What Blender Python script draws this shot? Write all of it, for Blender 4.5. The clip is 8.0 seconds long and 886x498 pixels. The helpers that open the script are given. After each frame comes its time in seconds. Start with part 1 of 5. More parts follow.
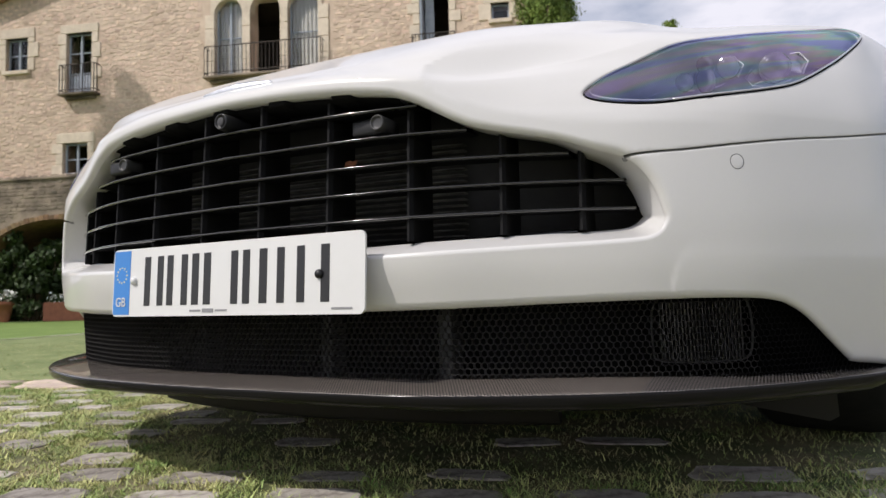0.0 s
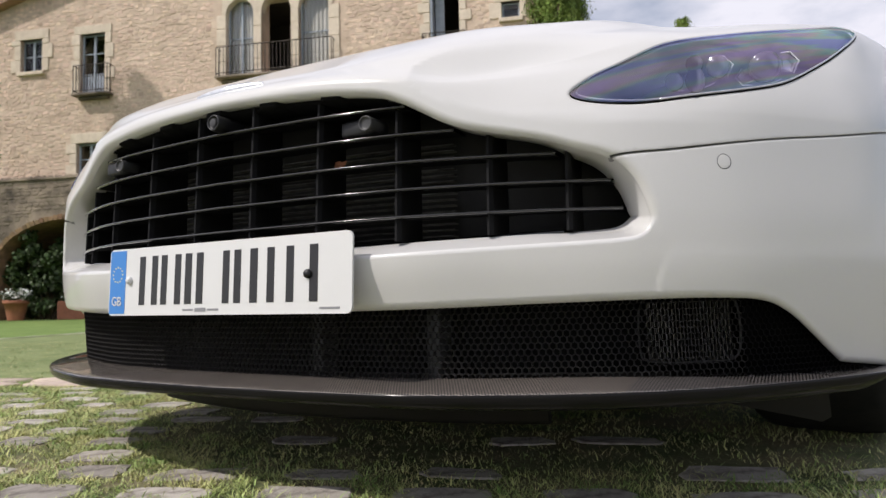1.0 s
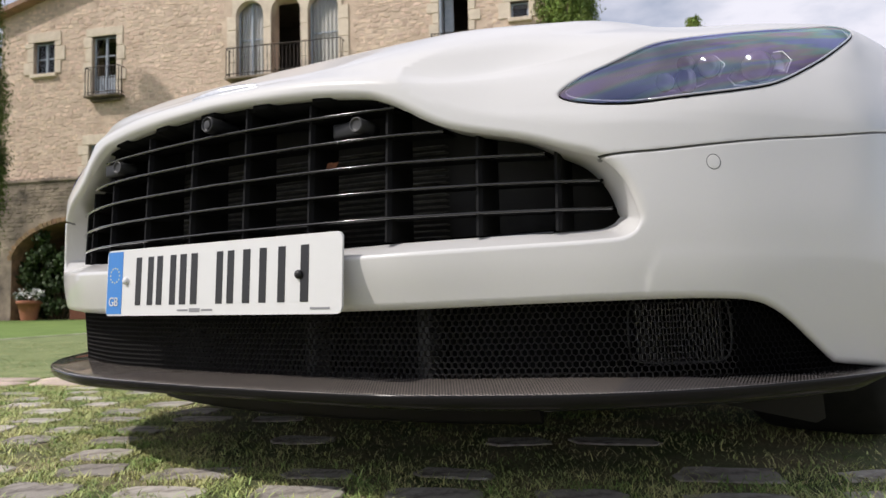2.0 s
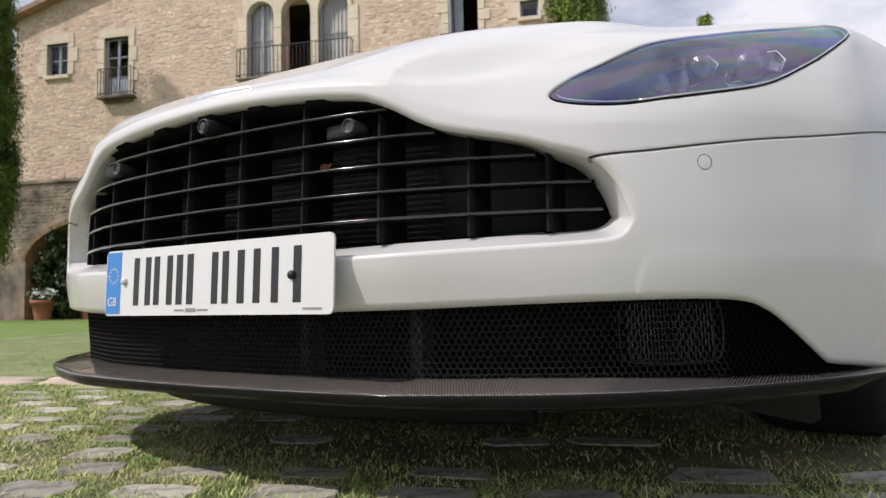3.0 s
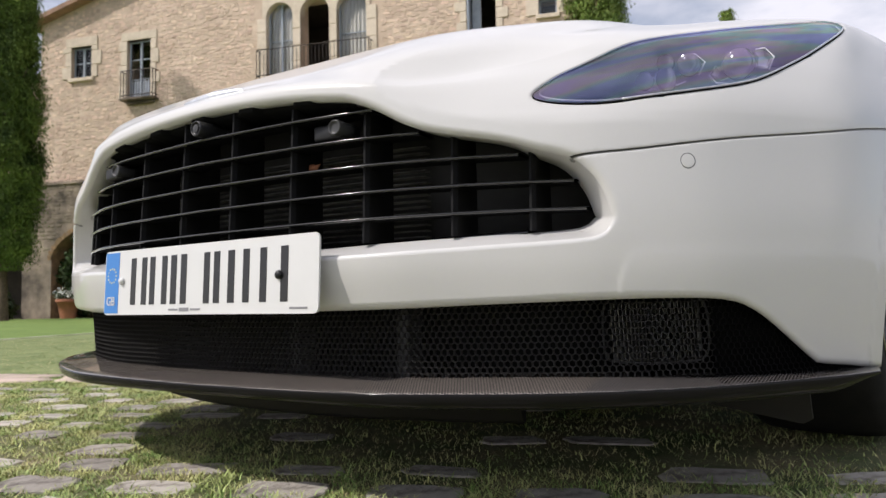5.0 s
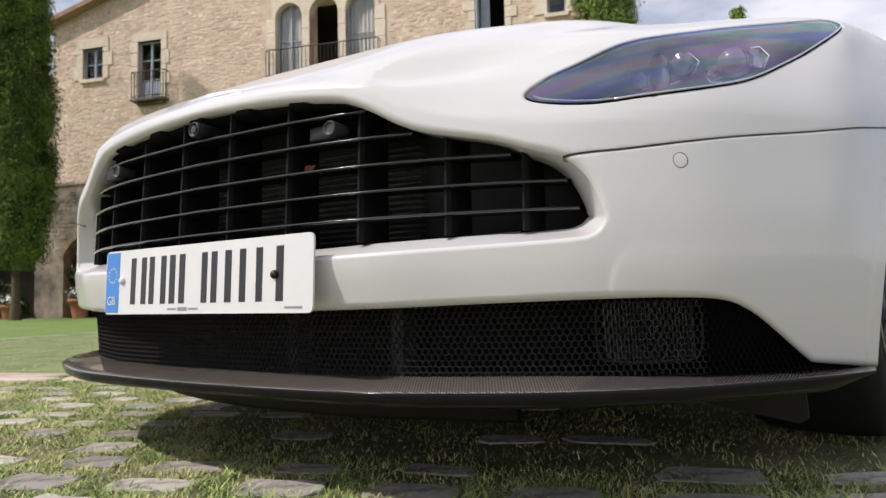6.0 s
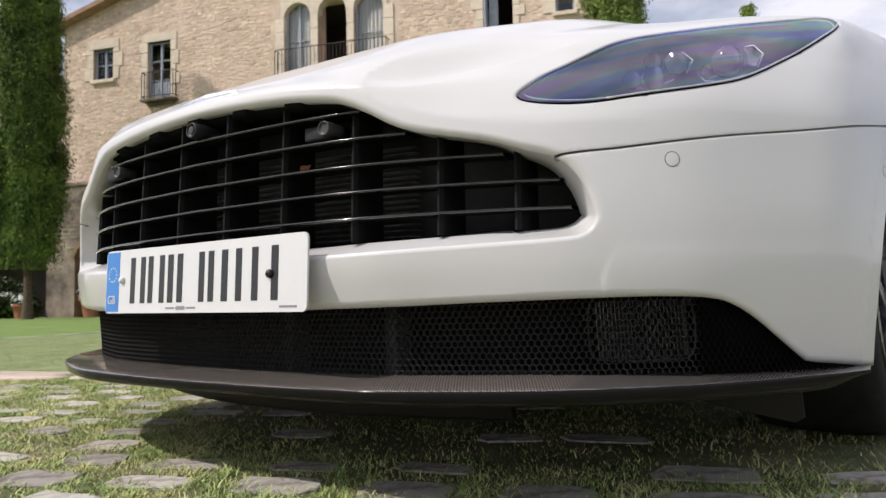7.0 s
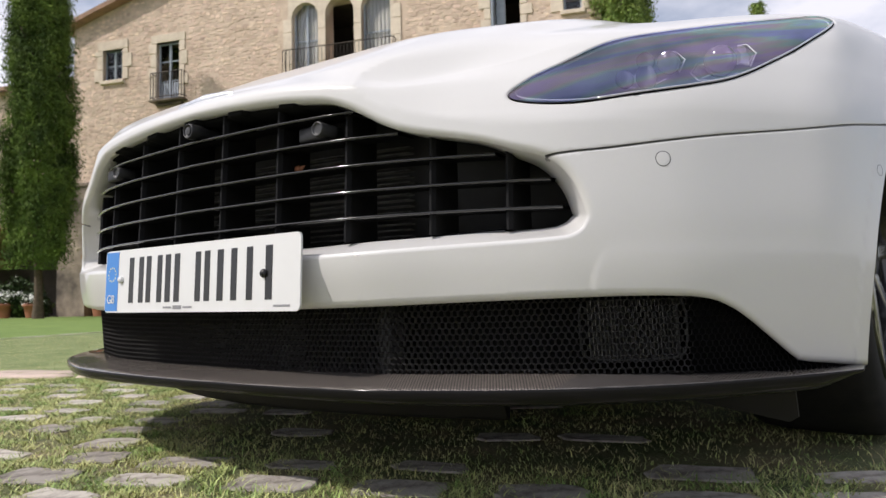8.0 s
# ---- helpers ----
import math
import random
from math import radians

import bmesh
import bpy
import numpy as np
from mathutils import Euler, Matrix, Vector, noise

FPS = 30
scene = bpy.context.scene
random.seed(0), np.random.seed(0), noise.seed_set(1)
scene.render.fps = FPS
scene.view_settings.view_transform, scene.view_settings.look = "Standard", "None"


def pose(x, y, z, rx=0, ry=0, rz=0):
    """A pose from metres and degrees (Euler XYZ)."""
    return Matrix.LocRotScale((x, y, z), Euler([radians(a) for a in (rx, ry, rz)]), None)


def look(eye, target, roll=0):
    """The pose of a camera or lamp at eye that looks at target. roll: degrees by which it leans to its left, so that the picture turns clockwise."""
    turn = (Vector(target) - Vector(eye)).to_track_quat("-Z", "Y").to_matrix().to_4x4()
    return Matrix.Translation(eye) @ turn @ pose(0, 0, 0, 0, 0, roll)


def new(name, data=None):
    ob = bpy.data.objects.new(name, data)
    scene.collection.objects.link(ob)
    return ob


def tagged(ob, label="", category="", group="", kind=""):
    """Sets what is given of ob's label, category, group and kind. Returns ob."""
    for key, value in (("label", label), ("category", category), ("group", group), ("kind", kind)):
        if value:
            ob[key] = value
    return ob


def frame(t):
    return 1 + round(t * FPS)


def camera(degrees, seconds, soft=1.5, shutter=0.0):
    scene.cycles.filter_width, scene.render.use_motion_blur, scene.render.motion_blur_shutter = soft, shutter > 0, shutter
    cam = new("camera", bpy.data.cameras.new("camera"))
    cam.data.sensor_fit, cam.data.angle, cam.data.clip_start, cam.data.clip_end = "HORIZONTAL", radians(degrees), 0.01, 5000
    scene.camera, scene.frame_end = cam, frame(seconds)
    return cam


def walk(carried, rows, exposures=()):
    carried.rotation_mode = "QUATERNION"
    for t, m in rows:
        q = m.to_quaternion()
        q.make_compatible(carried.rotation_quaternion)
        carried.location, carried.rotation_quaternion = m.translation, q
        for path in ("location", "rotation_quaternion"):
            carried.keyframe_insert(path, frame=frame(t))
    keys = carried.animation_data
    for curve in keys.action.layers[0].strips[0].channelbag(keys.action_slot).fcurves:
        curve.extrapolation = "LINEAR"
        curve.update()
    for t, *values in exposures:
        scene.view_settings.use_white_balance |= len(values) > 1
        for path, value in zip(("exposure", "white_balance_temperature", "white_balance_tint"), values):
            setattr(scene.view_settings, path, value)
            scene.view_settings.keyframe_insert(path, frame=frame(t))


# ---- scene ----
cam = camera(65.0, 8.0)
PATH = [
    (0, (0.8017, -0.7289, 0.2894), (-0.1853, 1.004, 0.4406), -1.42),
    (0.5, (0.8167, -0.7239, 0.2891), (-0.1851, 1.0005, 0.4397), -1.33),
    (1, (0.8327, -0.7169, 0.2897), (-0.1831, 0.9995, 0.4387), -1.35),
    (1.5, (0.8457, -0.7109, 0.2894), (-0.1825, 0.9981, 0.4388), -1.36),
    (3, (0.8827, -0.6949, 0.2896), (-0.1844, 0.99, 0.4401), -1.3),
    (3.5, (0.8937, -0.6899, 0.2893), (-0.1856, 0.9872, 0.4393), -1.31),
    (4, (0.9057, -0.6849, 0.2891), (-0.1863, 0.9839, 0.4394), -1.32),
    (4.5, (0.9167, -0.6788, 0.2897), (-0.1875, 0.9821, 0.4385), -1.34),
    (6, (0.9487, -0.6648, 0.289), (-0.1907, 0.9723, 0.4359), -1.37),
    (6.5, (0.9587, -0.6609, 0.2888), (-0.1914, 0.9688, 0.435), -1.38),
    (7, (0.9697, -0.6559, 0.2885), (-0.1916, 0.966, 0.4331), -1.39),
    (7.5, (0.9797, -0.6509, 0.2883), (-0.1916, 0.9639, 0.4312), -1.4),
    (8, (0.9907, -0.6469, 0.288), (-0.19, 0.9611, 0.4312), -1.41),
]
walk(cam, [(t, look(eye, target, roll)) for t, eye, target, roll in PATH], [(0, -0.04, 6600, 12.5), (8, 0.07, 6600, 12.5)])

cam.data.dof.use_dof, cam.data.dof.focus_distance, cam.data.dof.aperture_fstop = True, 1.0, 11.0

# ---- world, sun, exposure ----
SUN_AZ, SUN_EL = radians(212), radians(47)      # compass angle from +y towards +x, height over the horizon
sun_from = Vector((math.sin(SUN_AZ) * math.cos(SUN_EL), math.cos(SUN_AZ) * math.cos(SUN_EL), math.sin(SUN_EL)))
sun = new("sun", bpy.data.lights.new("sun", "SUN"))
sun.data.energy, sun.data.angle, sun.data.color = 3.25, radians(0.8), (1.0, 0.965, 0.915)
sun.matrix_world = look(sun_from * 50, (0, 0, 0))

world = bpy.data.worlds.new("sky")
world.use_nodes = True
scene.world = world
wn, wl = world.node_tree.nodes, world.node_tree.links
sky = wn.new("ShaderNodeTexSky")
sky.sky_type, sky.sun_disc, sky.sun_elevation, sky.sun_rotation = "NISHITA", False, SUN_EL, SUN_AZ
w_co = wn.new("ShaderNodeTexCoord")
w_map = wn.new("ShaderNodeMapping")
w_map.inputs["Scale"].default_value = (1.0, 1.0, 2.6)
w_noise = wn.new("ShaderNodeTexNoise")
w_noise.inputs["Scale"].default_value, w_noise.inputs["Detail"].default_value, w_noise.inputs["Roughness"].default_value = 2.3, 7, 0.58
w_ramp = wn.new("ShaderNodeValToRGB")
w_ramp.color_ramp.elements[0].position, w_ramp.color_ramp.elements[1].position = 0.32, 0.60
w_mix = wn.new("ShaderNodeMix")
w_mix.data_type = "RGBA"
w_mix.inputs["B"].default_value = (8.0, 8.1, 9.0, 1)
wl.new(w_co.outputs["Generated"], w_map.inputs["Vector"])
wl.new(w_map.outputs["Vector"], w_noise.inputs["Vector"])
wl.new(w_noise.outputs["Fac"], w_ramp.inputs["Fac"])
wl.new(w_ramp.outputs["Color"], w_mix.inputs["Factor"])
wl.new(sky.outputs["Color"], w_mix.inputs["A"])
wl.new(w_mix.outputs["Result"], wn["Background"].inputs["Color"])
wn["Background"].inputs["Strength"].default_value = 0.111


# ---- materials ----
def socket(node, *names):
    for n in names:
        if n in node.inputs:
            return node.inputs[n]


def material(name, colour, rough=0.5, metal=0.0, coat=0.0, spec=0.5, dark=None, scale=20.0, detail=6, mix=(0.35, 0.65),
             bump=0.0, bump_scale=60.0, island=0.0, random_object=0.0, transmission=0.0, rough_var=0.0, ior=1.45):
    """Principled surface: two colours mixed by noise, fine relief by a second noise, spread by piece where wanted."""
    m = bpy.data.materials.new(name)
    m.use_nodes = True
    nt = m.node_tree
    n, l = nt.nodes, nt.links
    b = n["Principled BSDF"]
    b.inputs["Base Color"].default_value = (*colour, 1)
    b.inputs["Roughness"].default_value, b.inputs["Metallic"].default_value = rough, metal
    b.inputs["IOR"].default_value = ior
    socket(b, "Coat Weight").default_value = coat
    socket(b, "Coat Roughness").default_value = 0.03
    socket(b, "Specular IOR Level").default_value = spec
    socket(b, "Transmission Weight").default_value = transmission
    co = n.new("ShaderNodeTexCoord")
    out = None
    if dark:
        tex = n.new("ShaderNodeTexNoise")
        tex.inputs["Scale"].default_value, tex.inputs["Detail"].default_value, tex.inputs["Roughness"].default_value = scale, detail, 0.62
        ramp = n.new("ShaderNodeValToRGB")
        ramp.color_ramp.elements[0].position, ramp.color_ramp.elements[1].position = mix
        ramp.color_ramp.elements[0].color, ramp.color_ramp.elements[1].color = (*dark, 1), (*colour, 1)
        l.new(co.outputs["Object"], tex.inputs["Vector"])
        l.new(tex.outputs["Fac"], ramp.inputs["Fac"])
        out = ramp.outputs["Color"]
        if rough_var:
            mr = n.new("ShaderNodeMapRange")
            mr.inputs["To Min"].default_value, mr.inputs["To Max"].default_value = rough - rough_var, rough + rough_var
            l.new(tex.outputs["Fac"], mr.inputs["Value"])
            l.new(mr.outputs["Result"], b.inputs["Roughness"])
    if island or random_object:
        hsv = n.new("ShaderNodeHueSaturation")
        if island:
            src = n.new("ShaderNodeNewGeometry").outputs["Random Per Island"]
        else:
            src = n.new("ShaderNodeObjectInfo").outputs["Random"]
        amount = island or random_object
        mr = n.new("ShaderNodeMapRange")
        mr.inputs["To Min"].default_value, mr.inputs["To Max"].default_value = 1 - amount, 1 + amount
        l.new(src, mr.inputs["Value"])
        l.new(mr.outputs["Result"], hsv.inputs["Value"])
        wh = n.new("ShaderNodeTexWhiteNoise")
        wh.noise_dimensions = "1D"
        l.new(src, wh.inputs["W"])
        mh = n.new("ShaderNodeMapRange")
        mh.inputs["To Min"].default_value, mh.inputs["To Max"].default_value = 0.5 - amount * 0.05, 0.5 + amount * 0.05
        l.new(wh.outputs["Value"], mh.inputs["Value"])
        l.new(mh.outputs["Result"], hsv.inputs["Hue"])
        if out:
            l.new(out, hsv.inputs["Color"])
        else:
            hsv.inputs["Color"].default_value = (*colour, 1)
        out = hsv.outputs["Color"]
    if out:
        l.new(out, b.inputs["Base Color"])
    if bump:
        tx = n.new("ShaderNodeTexNoise")
        tx.inputs["Scale"].default_value, tx.inputs["Detail"].default_value = bump_scale, 8
        bp = n.new("ShaderNodeBump")
        bp.inputs["Strength"].default_value, bp.inputs["Distance"].default_value = bump, 0.5 / bump_scale
        l.new(co.outputs["Object"], tx.inputs["Vector"])
        l.new(tx.outputs["Fac"], bp.inputs["Height"])
        l.new(bp.outputs["Normal"], b.inputs["Normal"])
    return m


PAINT = material("pearl_white_paint", (0.66, 0.652, 0.638), rough=0.32, coat=0.6, spec=0.4, dark=(0.635, 0.627, 0.613), scale=900, bump=0.015, bump_scale=1400)
GAP = material("shut_gap_black", (0.005, 0.005, 0.005), rough=0.8, spec=0.1)
GAPGREY = material("lit_shut_gap_grey", (0.27, 0.27, 0.27), rough=0.8, dark=(0.22, 0.22, 0.22), scale=30)
CARBONEDGE = material("lacquered_carbon_edge", (0.012, 0.011, 0.011), rough=0.16, coat=0.0, spec=0.12, dark=(0.010, 0.010, 0.010), scale=300)
SATIN = material("satin_black_plastic", (0.012, 0.012, 0.013), rough=0.42, dark=(0.010, 0.010, 0.011), scale=60, bump=0.05, bump_scale=500)
GLOSSY = material("gloss_black", (0.008, 0.008, 0.009), rough=0.12, coat=0.7)
SLATMAT = material("gloss_black_slat", (0.010, 0.010, 0.010), rough=0.15, coat=1.0, spec=0.5)
VANESIDE = material("black_vane_side", (0.014, 0.0135, 0.013), rough=0.5, spec=0.15, dark=(0.010, 0.010, 0.010), scale=40)
VANE = material("dull_black_vane", (0.011, 0.011, 0.0115), rough=0.6, spec=0.14, dark=(0.010, 0.010, 0.011), scale=40, bump=0.05, bump_scale=400)
CAVITY = material("cavity_black", (0.032, 0.031, 0.030), rough=0.6, dark=(0.024, 0.023, 0.022), scale=30)
FIN = material("radiator_fin", (0.17, 0.165, 0.155), rough=0.5, metal=0.0, dark=(0.05, 0.048, 0.045), scale=40)
MESHMAT = material("black_mesh_plastic", (0.052, 0.050, 0.049), rough=0.4, spec=0.5, dark=(0.040, 0.038, 0.037), scale=80)
DEADLEAF = material("dry_brown_leaf", (0.20, 0.075, 0.028), rough=0.8, dark=(0.16, 0.06, 0.025), scale=120, bump=0.2, bump_scale=300)
RUBBER = material("tyre_rubber", (0.011, 0.011, 0.011), rough=0.85, spec=0.3, dark=(0.018, 0.017, 0.016), scale=25, bump=0.2, bump_scale=220)
RIM = material("silver_rim", (0.55, 0.56, 0.58), rough=0.25, metal=1.0)
CHROME = material("chrome", (0.80, 0.81, 0.83), rough=0.36, metal=1.0, dark=(0.62, 0.63, 0.66), scale=90)
PLATE = material("plate_white", (0.71, 0.71, 0.70), rough=0.28, coat=0.25, dark=(0.67, 0.67, 0.66), scale=6)
PLATEBLUE = material("plate_blue", (0.03, 0.22, 0.62), rough=0.3, coat=0.3, dark=(0.03, 0.20, 0.56), scale=12)
PLATEBLACK = material("plate_character_black", (0.018, 0.018, 0.02), rough=0.35, coat=0.2)
DIVIDER = material("grey_plastic_divider", (0.075, 0.075, 0.075), rough=0.5, dark=(0.07, 0.07, 0.07), scale=20)
COOLER = material("bare_aluminium_fin", (0.30, 0.29, 0.28), rough=0.4, metal=0.6, dark=(0.20, 0.195, 0.19), scale=50)
FLAP = material("brownish_black_flap", (0.014, 0.012, 0.011), rough=0.5, dark=(0.010, 0.009, 0.008), scale=10)
UNDER = material("underbody_black_plastic", (0.006, 0.006, 0.006), rough=0.85, spec=0.15, dark=(0.004, 0.004, 0.004), scale=12, bump=0.1, bump_scale=200)
# paler than the housing itself: haze on the lens is put into this colour
HOUSING = material("headlamp_housing_haze_grey", (0.46, 0.50, 0.56), rough=0.35, dark=(0.36, 0.39, 0.45), scale=15)
BEZEL = material("bright_lamp_bezel", (0.72, 0.73, 0.78), rough=0.3, coat=0.5, dark=(0.6, 0.61, 0.66), scale=60)
HOUSING_LIGHT = material("headlamp_silver_bezel", (0.62, 0.63, 0.67), rough=0.3, metal=0.6, dark=(0.45, 0.46, 0.50), scale=40)


def carbon(name, pale, deep, turned, size):
    """Woven carbon fibre under clear lacquer: twill cells of about 2 mm."""
    m = material(name, (0.05, 0.046, 0.043), rough=0.35, coat=1.0, spec=0.35)
    n, l = m.node_tree.nodes, m.node_tree.links
    b = n["Principled BSDF"]
    co = n.new("ShaderNodeTexCoord")
    mp = n.new("ShaderNodeMapping")
    turn = n.new("ShaderNodeMapping")
    turn.inputs["Rotation"].default_value = (0, 0, radians(turned))
    mp.inputs["Scale"].default_value = (1.0, 0.6, 0.0)
    ck = n.new("ShaderNodeTexChecker")
    ck.inputs["Scale"].default_value = size
    ck.inputs["Color1"].default_value, ck.inputs["Color2"].default_value = pale, deep
    no = n.new("ShaderNodeTexNoise")
    no.inputs["Scale"].default_value, no.inputs["Detail"].default_value = 9, 5
    mx = n.new("ShaderNodeMix")
    mx.data_type, mx.blend_type = "RGBA", "MULTIPLY"
    mx.inputs["Factor"].default_value = 0.25
    l.new(co.outputs["Object"], turn.inputs["Vector"])
    l.new(turn.outputs["Vector"], mp.inputs["Vector"])
    l.new(mp.outputs["Vector"], ck.inputs["Vector"])
    l.new(co.outputs["Object"], no.inputs["Vector"])
    l.new(ck.outputs["Color"], mx.inputs["A"])
    l.new(no.outputs["Fac"], mx.inputs["B"])
    l.new(mx.outputs["Result"], b.inputs["Base Color"])
    bp = n.new("ShaderNodeBump")
    bp.inputs["Strength"].default_value, bp.inputs["Distance"].default_value = 0.25, 0.0006
    l.new(ck.outputs["Fac"], bp.inputs["Height"])
    l.new(bp.outputs["Normal"], b.inputs["Normal"])
    return m


# the sun's sheen on the lacquer is put into the pale weave colour
CARBON = carbon("carbon_fibre", (0.255, 0.222, 0.20, 1), (0.016, 0.014, 0.013, 1), -62, 440)
CARBONEND = carbon("carbon_fibre_dimmed_end_cloth", (0.18, 0.163, 0.157, 1), (0.010, 0.010, 0.010, 1), 28, 420)     # end cloth lies across; its darker colour stands for missing sheen


def clear_lens(name, tint, coating=False):
    m = bpy.data.materials.new(name)
    m.use_nodes = True
    n, l = m.node_tree.nodes, m.node_tree.links
    n.remove(n["Principled BSDF"])
    tr, gl, fr, mx = (n.new(k) for k in ("ShaderNodeBsdfTransparent", "ShaderNodeBsdfGlossy", "ShaderNodeFresnel", "ShaderNodeMixShader"))
    tr.inputs["Color"].default_value = (*tint, 1)
    gl.inputs["Roughness"].default_value = 0.03
    fr.inputs["IOR"].default_value = 2.1 if coating else 1.5
    l.new(fr.outputs["Fac"], mx.inputs["Fac"])
    if coating:     # faint violet and green sheen of the hard coat
        co, no, ra = (n.new(k) for k in ("ShaderNodeTexCoord", "ShaderNodeTexNoise", "ShaderNodeValToRGB"))
        mp = n.new("ShaderNodeMapping")
        mp.inputs["Scale"].default_value = (1.2, 1.2, 15.0)
        turn = n.new("ShaderNodeMapping")
        turn.inputs["Rotation"].default_value = (0, radians(20), 0)
        no.inputs["Scale"].default_value, no.inputs["Detail"].default_value = 3.0, 3
        for pos, c in ((0.40, (0.72, 0.80, 1.45, 1)), (0.48, (0.78, 1.25, 1.05, 1)), (0.53, (1.2, 1.05, 0.95, 1)), (0.59, (1.12, 0.80, 1.35, 1))):
            e = ra.color_ramp.elements.new(pos)
            e.color = c
        ra.color_ramp.elements[0].color = ra.color_ramp.elements[-1].color = (0.95, 1.0, 1.2, 1)
        l.new(co.outputs["Object"], turn.inputs["Vector"])
        l.new(turn.outputs["Vector"], mp.inputs["Vector"])
        l.new(mp.outputs["Vector"], no.inputs["Vector"])
        l.new(no.outputs["Fac"], ra.inputs["Fac"])
        l.new(ra.outputs["Color"], gl.inputs["Color"])
    l.new(tr.outputs["BSDF"], mx.inputs[1])
    l.new(gl.outputs["BSDF"], mx.inputs[2])
    l.new(mx.outputs["Shader"], n["Material Output"].inputs["Surface"])
    return m


LENS = clear_lens("headlamp_polycarbonate", (0.88, 0.89, 0.96), True)
PANE = clear_lens("window_pane_glass", (0.87, 0.87, 0.86))
BULB = material("projector_glass", (0.22, 0.22, 0.25), rough=0.06, coat=1.0, metal=0.4)

STONE = material("rubble_limestone", (0.745, 0.585, 0.462), rough=0.9, dark=(0.56, 0.42, 0.325), scale=1.1, detail=9, island=0.20, bump=0.25, bump_scale=18)
MORTAR = material("lime_mortar", (0.73, 0.585, 0.462), rough=0.95, dark=(0.53, 0.405, 0.31), scale=1.3, bump=0.6, bump_scale=14)
DRESSED = material("dressed_limestone", (0.75, 0.645, 0.52), rough=0.85, dark=(0.63, 0.53, 0.42), scale=5, random_object=0.05, bump=0.3, bump_scale=30)
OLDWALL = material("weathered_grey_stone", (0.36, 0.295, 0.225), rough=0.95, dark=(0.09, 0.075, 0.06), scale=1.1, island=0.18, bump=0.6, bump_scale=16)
SOFFIT = material("ochre_brick_soffit", (0.36, 0.225, 0.12), rough=0.9, dark=(0.17, 0.11, 0.065), scale=4, random_object=0.25, bump=0.4, bump_scale=25)
DARKROOM = material("interior_shade_tone", (0.10, 0.085, 0.07), rough=0.95, dark=(0.06, 0.05, 0.045), scale=2)
FRAME = material("blue_grey_painted_wood", (0.36, 0.40, 0.46), rough=0.5, dark=(0.28, 0.32, 0.38), scale=8, bump=0.1, bump_scale=60)
CURTAIN = material("white_curtain", (0.82, 0.80, 0.76), rough=0.9, dark=(0.72, 0.70, 0.66), scale=6)
IRON = material("wrought_iron", (0.045, 0.042, 0.04), rough=0.55, metal=0.4, dark=(0.07, 0.05, 0.04), scale=30)
ROOFTILE = material("clay_roof_tile", (0.40, 0.25, 0.16), rough=0.9, dark=(0.25, 0.17, 0.12), scale=3, island=0.2, bump=0.3, bump_scale=20)
TERRACOTTA = material("terracotta", (0.42, 0.16, 0.09), rough=0.8, dark=(0.30, 0.12, 0.07), scale=6, bump=0.15, bump_scale=40)
SETT = material("granite_sett", (0.46, 0.425, 0.375), rough=0.92, spec=0.25, dark=(0.19, 0.165, 0.145), mix=(0.34, 0.56), scale=30, detail=9, random_object=0.26, bump=0.8, bump_scale=90)
SETTFAR = material("granite_sett_far", (0.46, 0.425, 0.375), rough=0.92, spec=0.25, dark=(0.19, 0.165, 0.145), mix=(0.34, 0.56), scale=30, detail=9, island=0.26, bump=0.8, bump_scale=90)
SLAB = material("pinkish_path_slab", (0.60, 0.48, 0.40), rough=0.9, dark=(0.45, 0.36, 0.30), scale=14, random_object=0.15, bump=0.5, bump_scale=120)
EDGING = material("pale_stone_edging", (0.55, 0.53, 0.42), rough=0.9, dark=(0.22, 0.26, 0.12), scale=2.0, bump=0.3, bump_scale=30)
BLADE = material("grass_blade", (0.56, 0.56, 0.24), rough=0.6, dark=(0.22, 0.335, 0.085), scale=8, mix=(0.38, 0.60), island=0.4)
FIELDBLADE = material("green_turf_blade", (0.37, 0.42, 0.18), rough=0.6, dark=(0.22, 0.29, 0.095), scale=0.8, island=0.15)
DRYBLADE = material("dry_grass_blade", (0.62, 0.54, 0.30), rough=0.7, dark=(0.42, 0.38, 0.17), scale=3, island=0.3)
LEAFDARK = material("cypress_green", (0.145, 0.215, 0.04), rough=0.8, spec=0.2, dark=(0.035, 0.06, 0.016), scale=1.4, island=0.25)
LEAFBRIGHT = material("bright_cypress_green", (0.25, 0.34, 0.06), rough=0.7, dark=(0.10, 0.16, 0.03), scale=1.2, island=0.4)
LEAFIVY = material("ivy_green", (0.05, 0.085, 0.02), rough=0.5, dark=(0.025, 0.045, 0.012), scale=1.5, island=0.4)
PETAL = material("white_petal", (0.8, 0.8, 0.76), rough=0.7, island=0.1)
BARK = material("tree_bark", (0.13, 0.095, 0.065), rough=0.95, dark=(0.07, 0.05, 0.035), scale=14, bump=0.6, bump_scale=30)


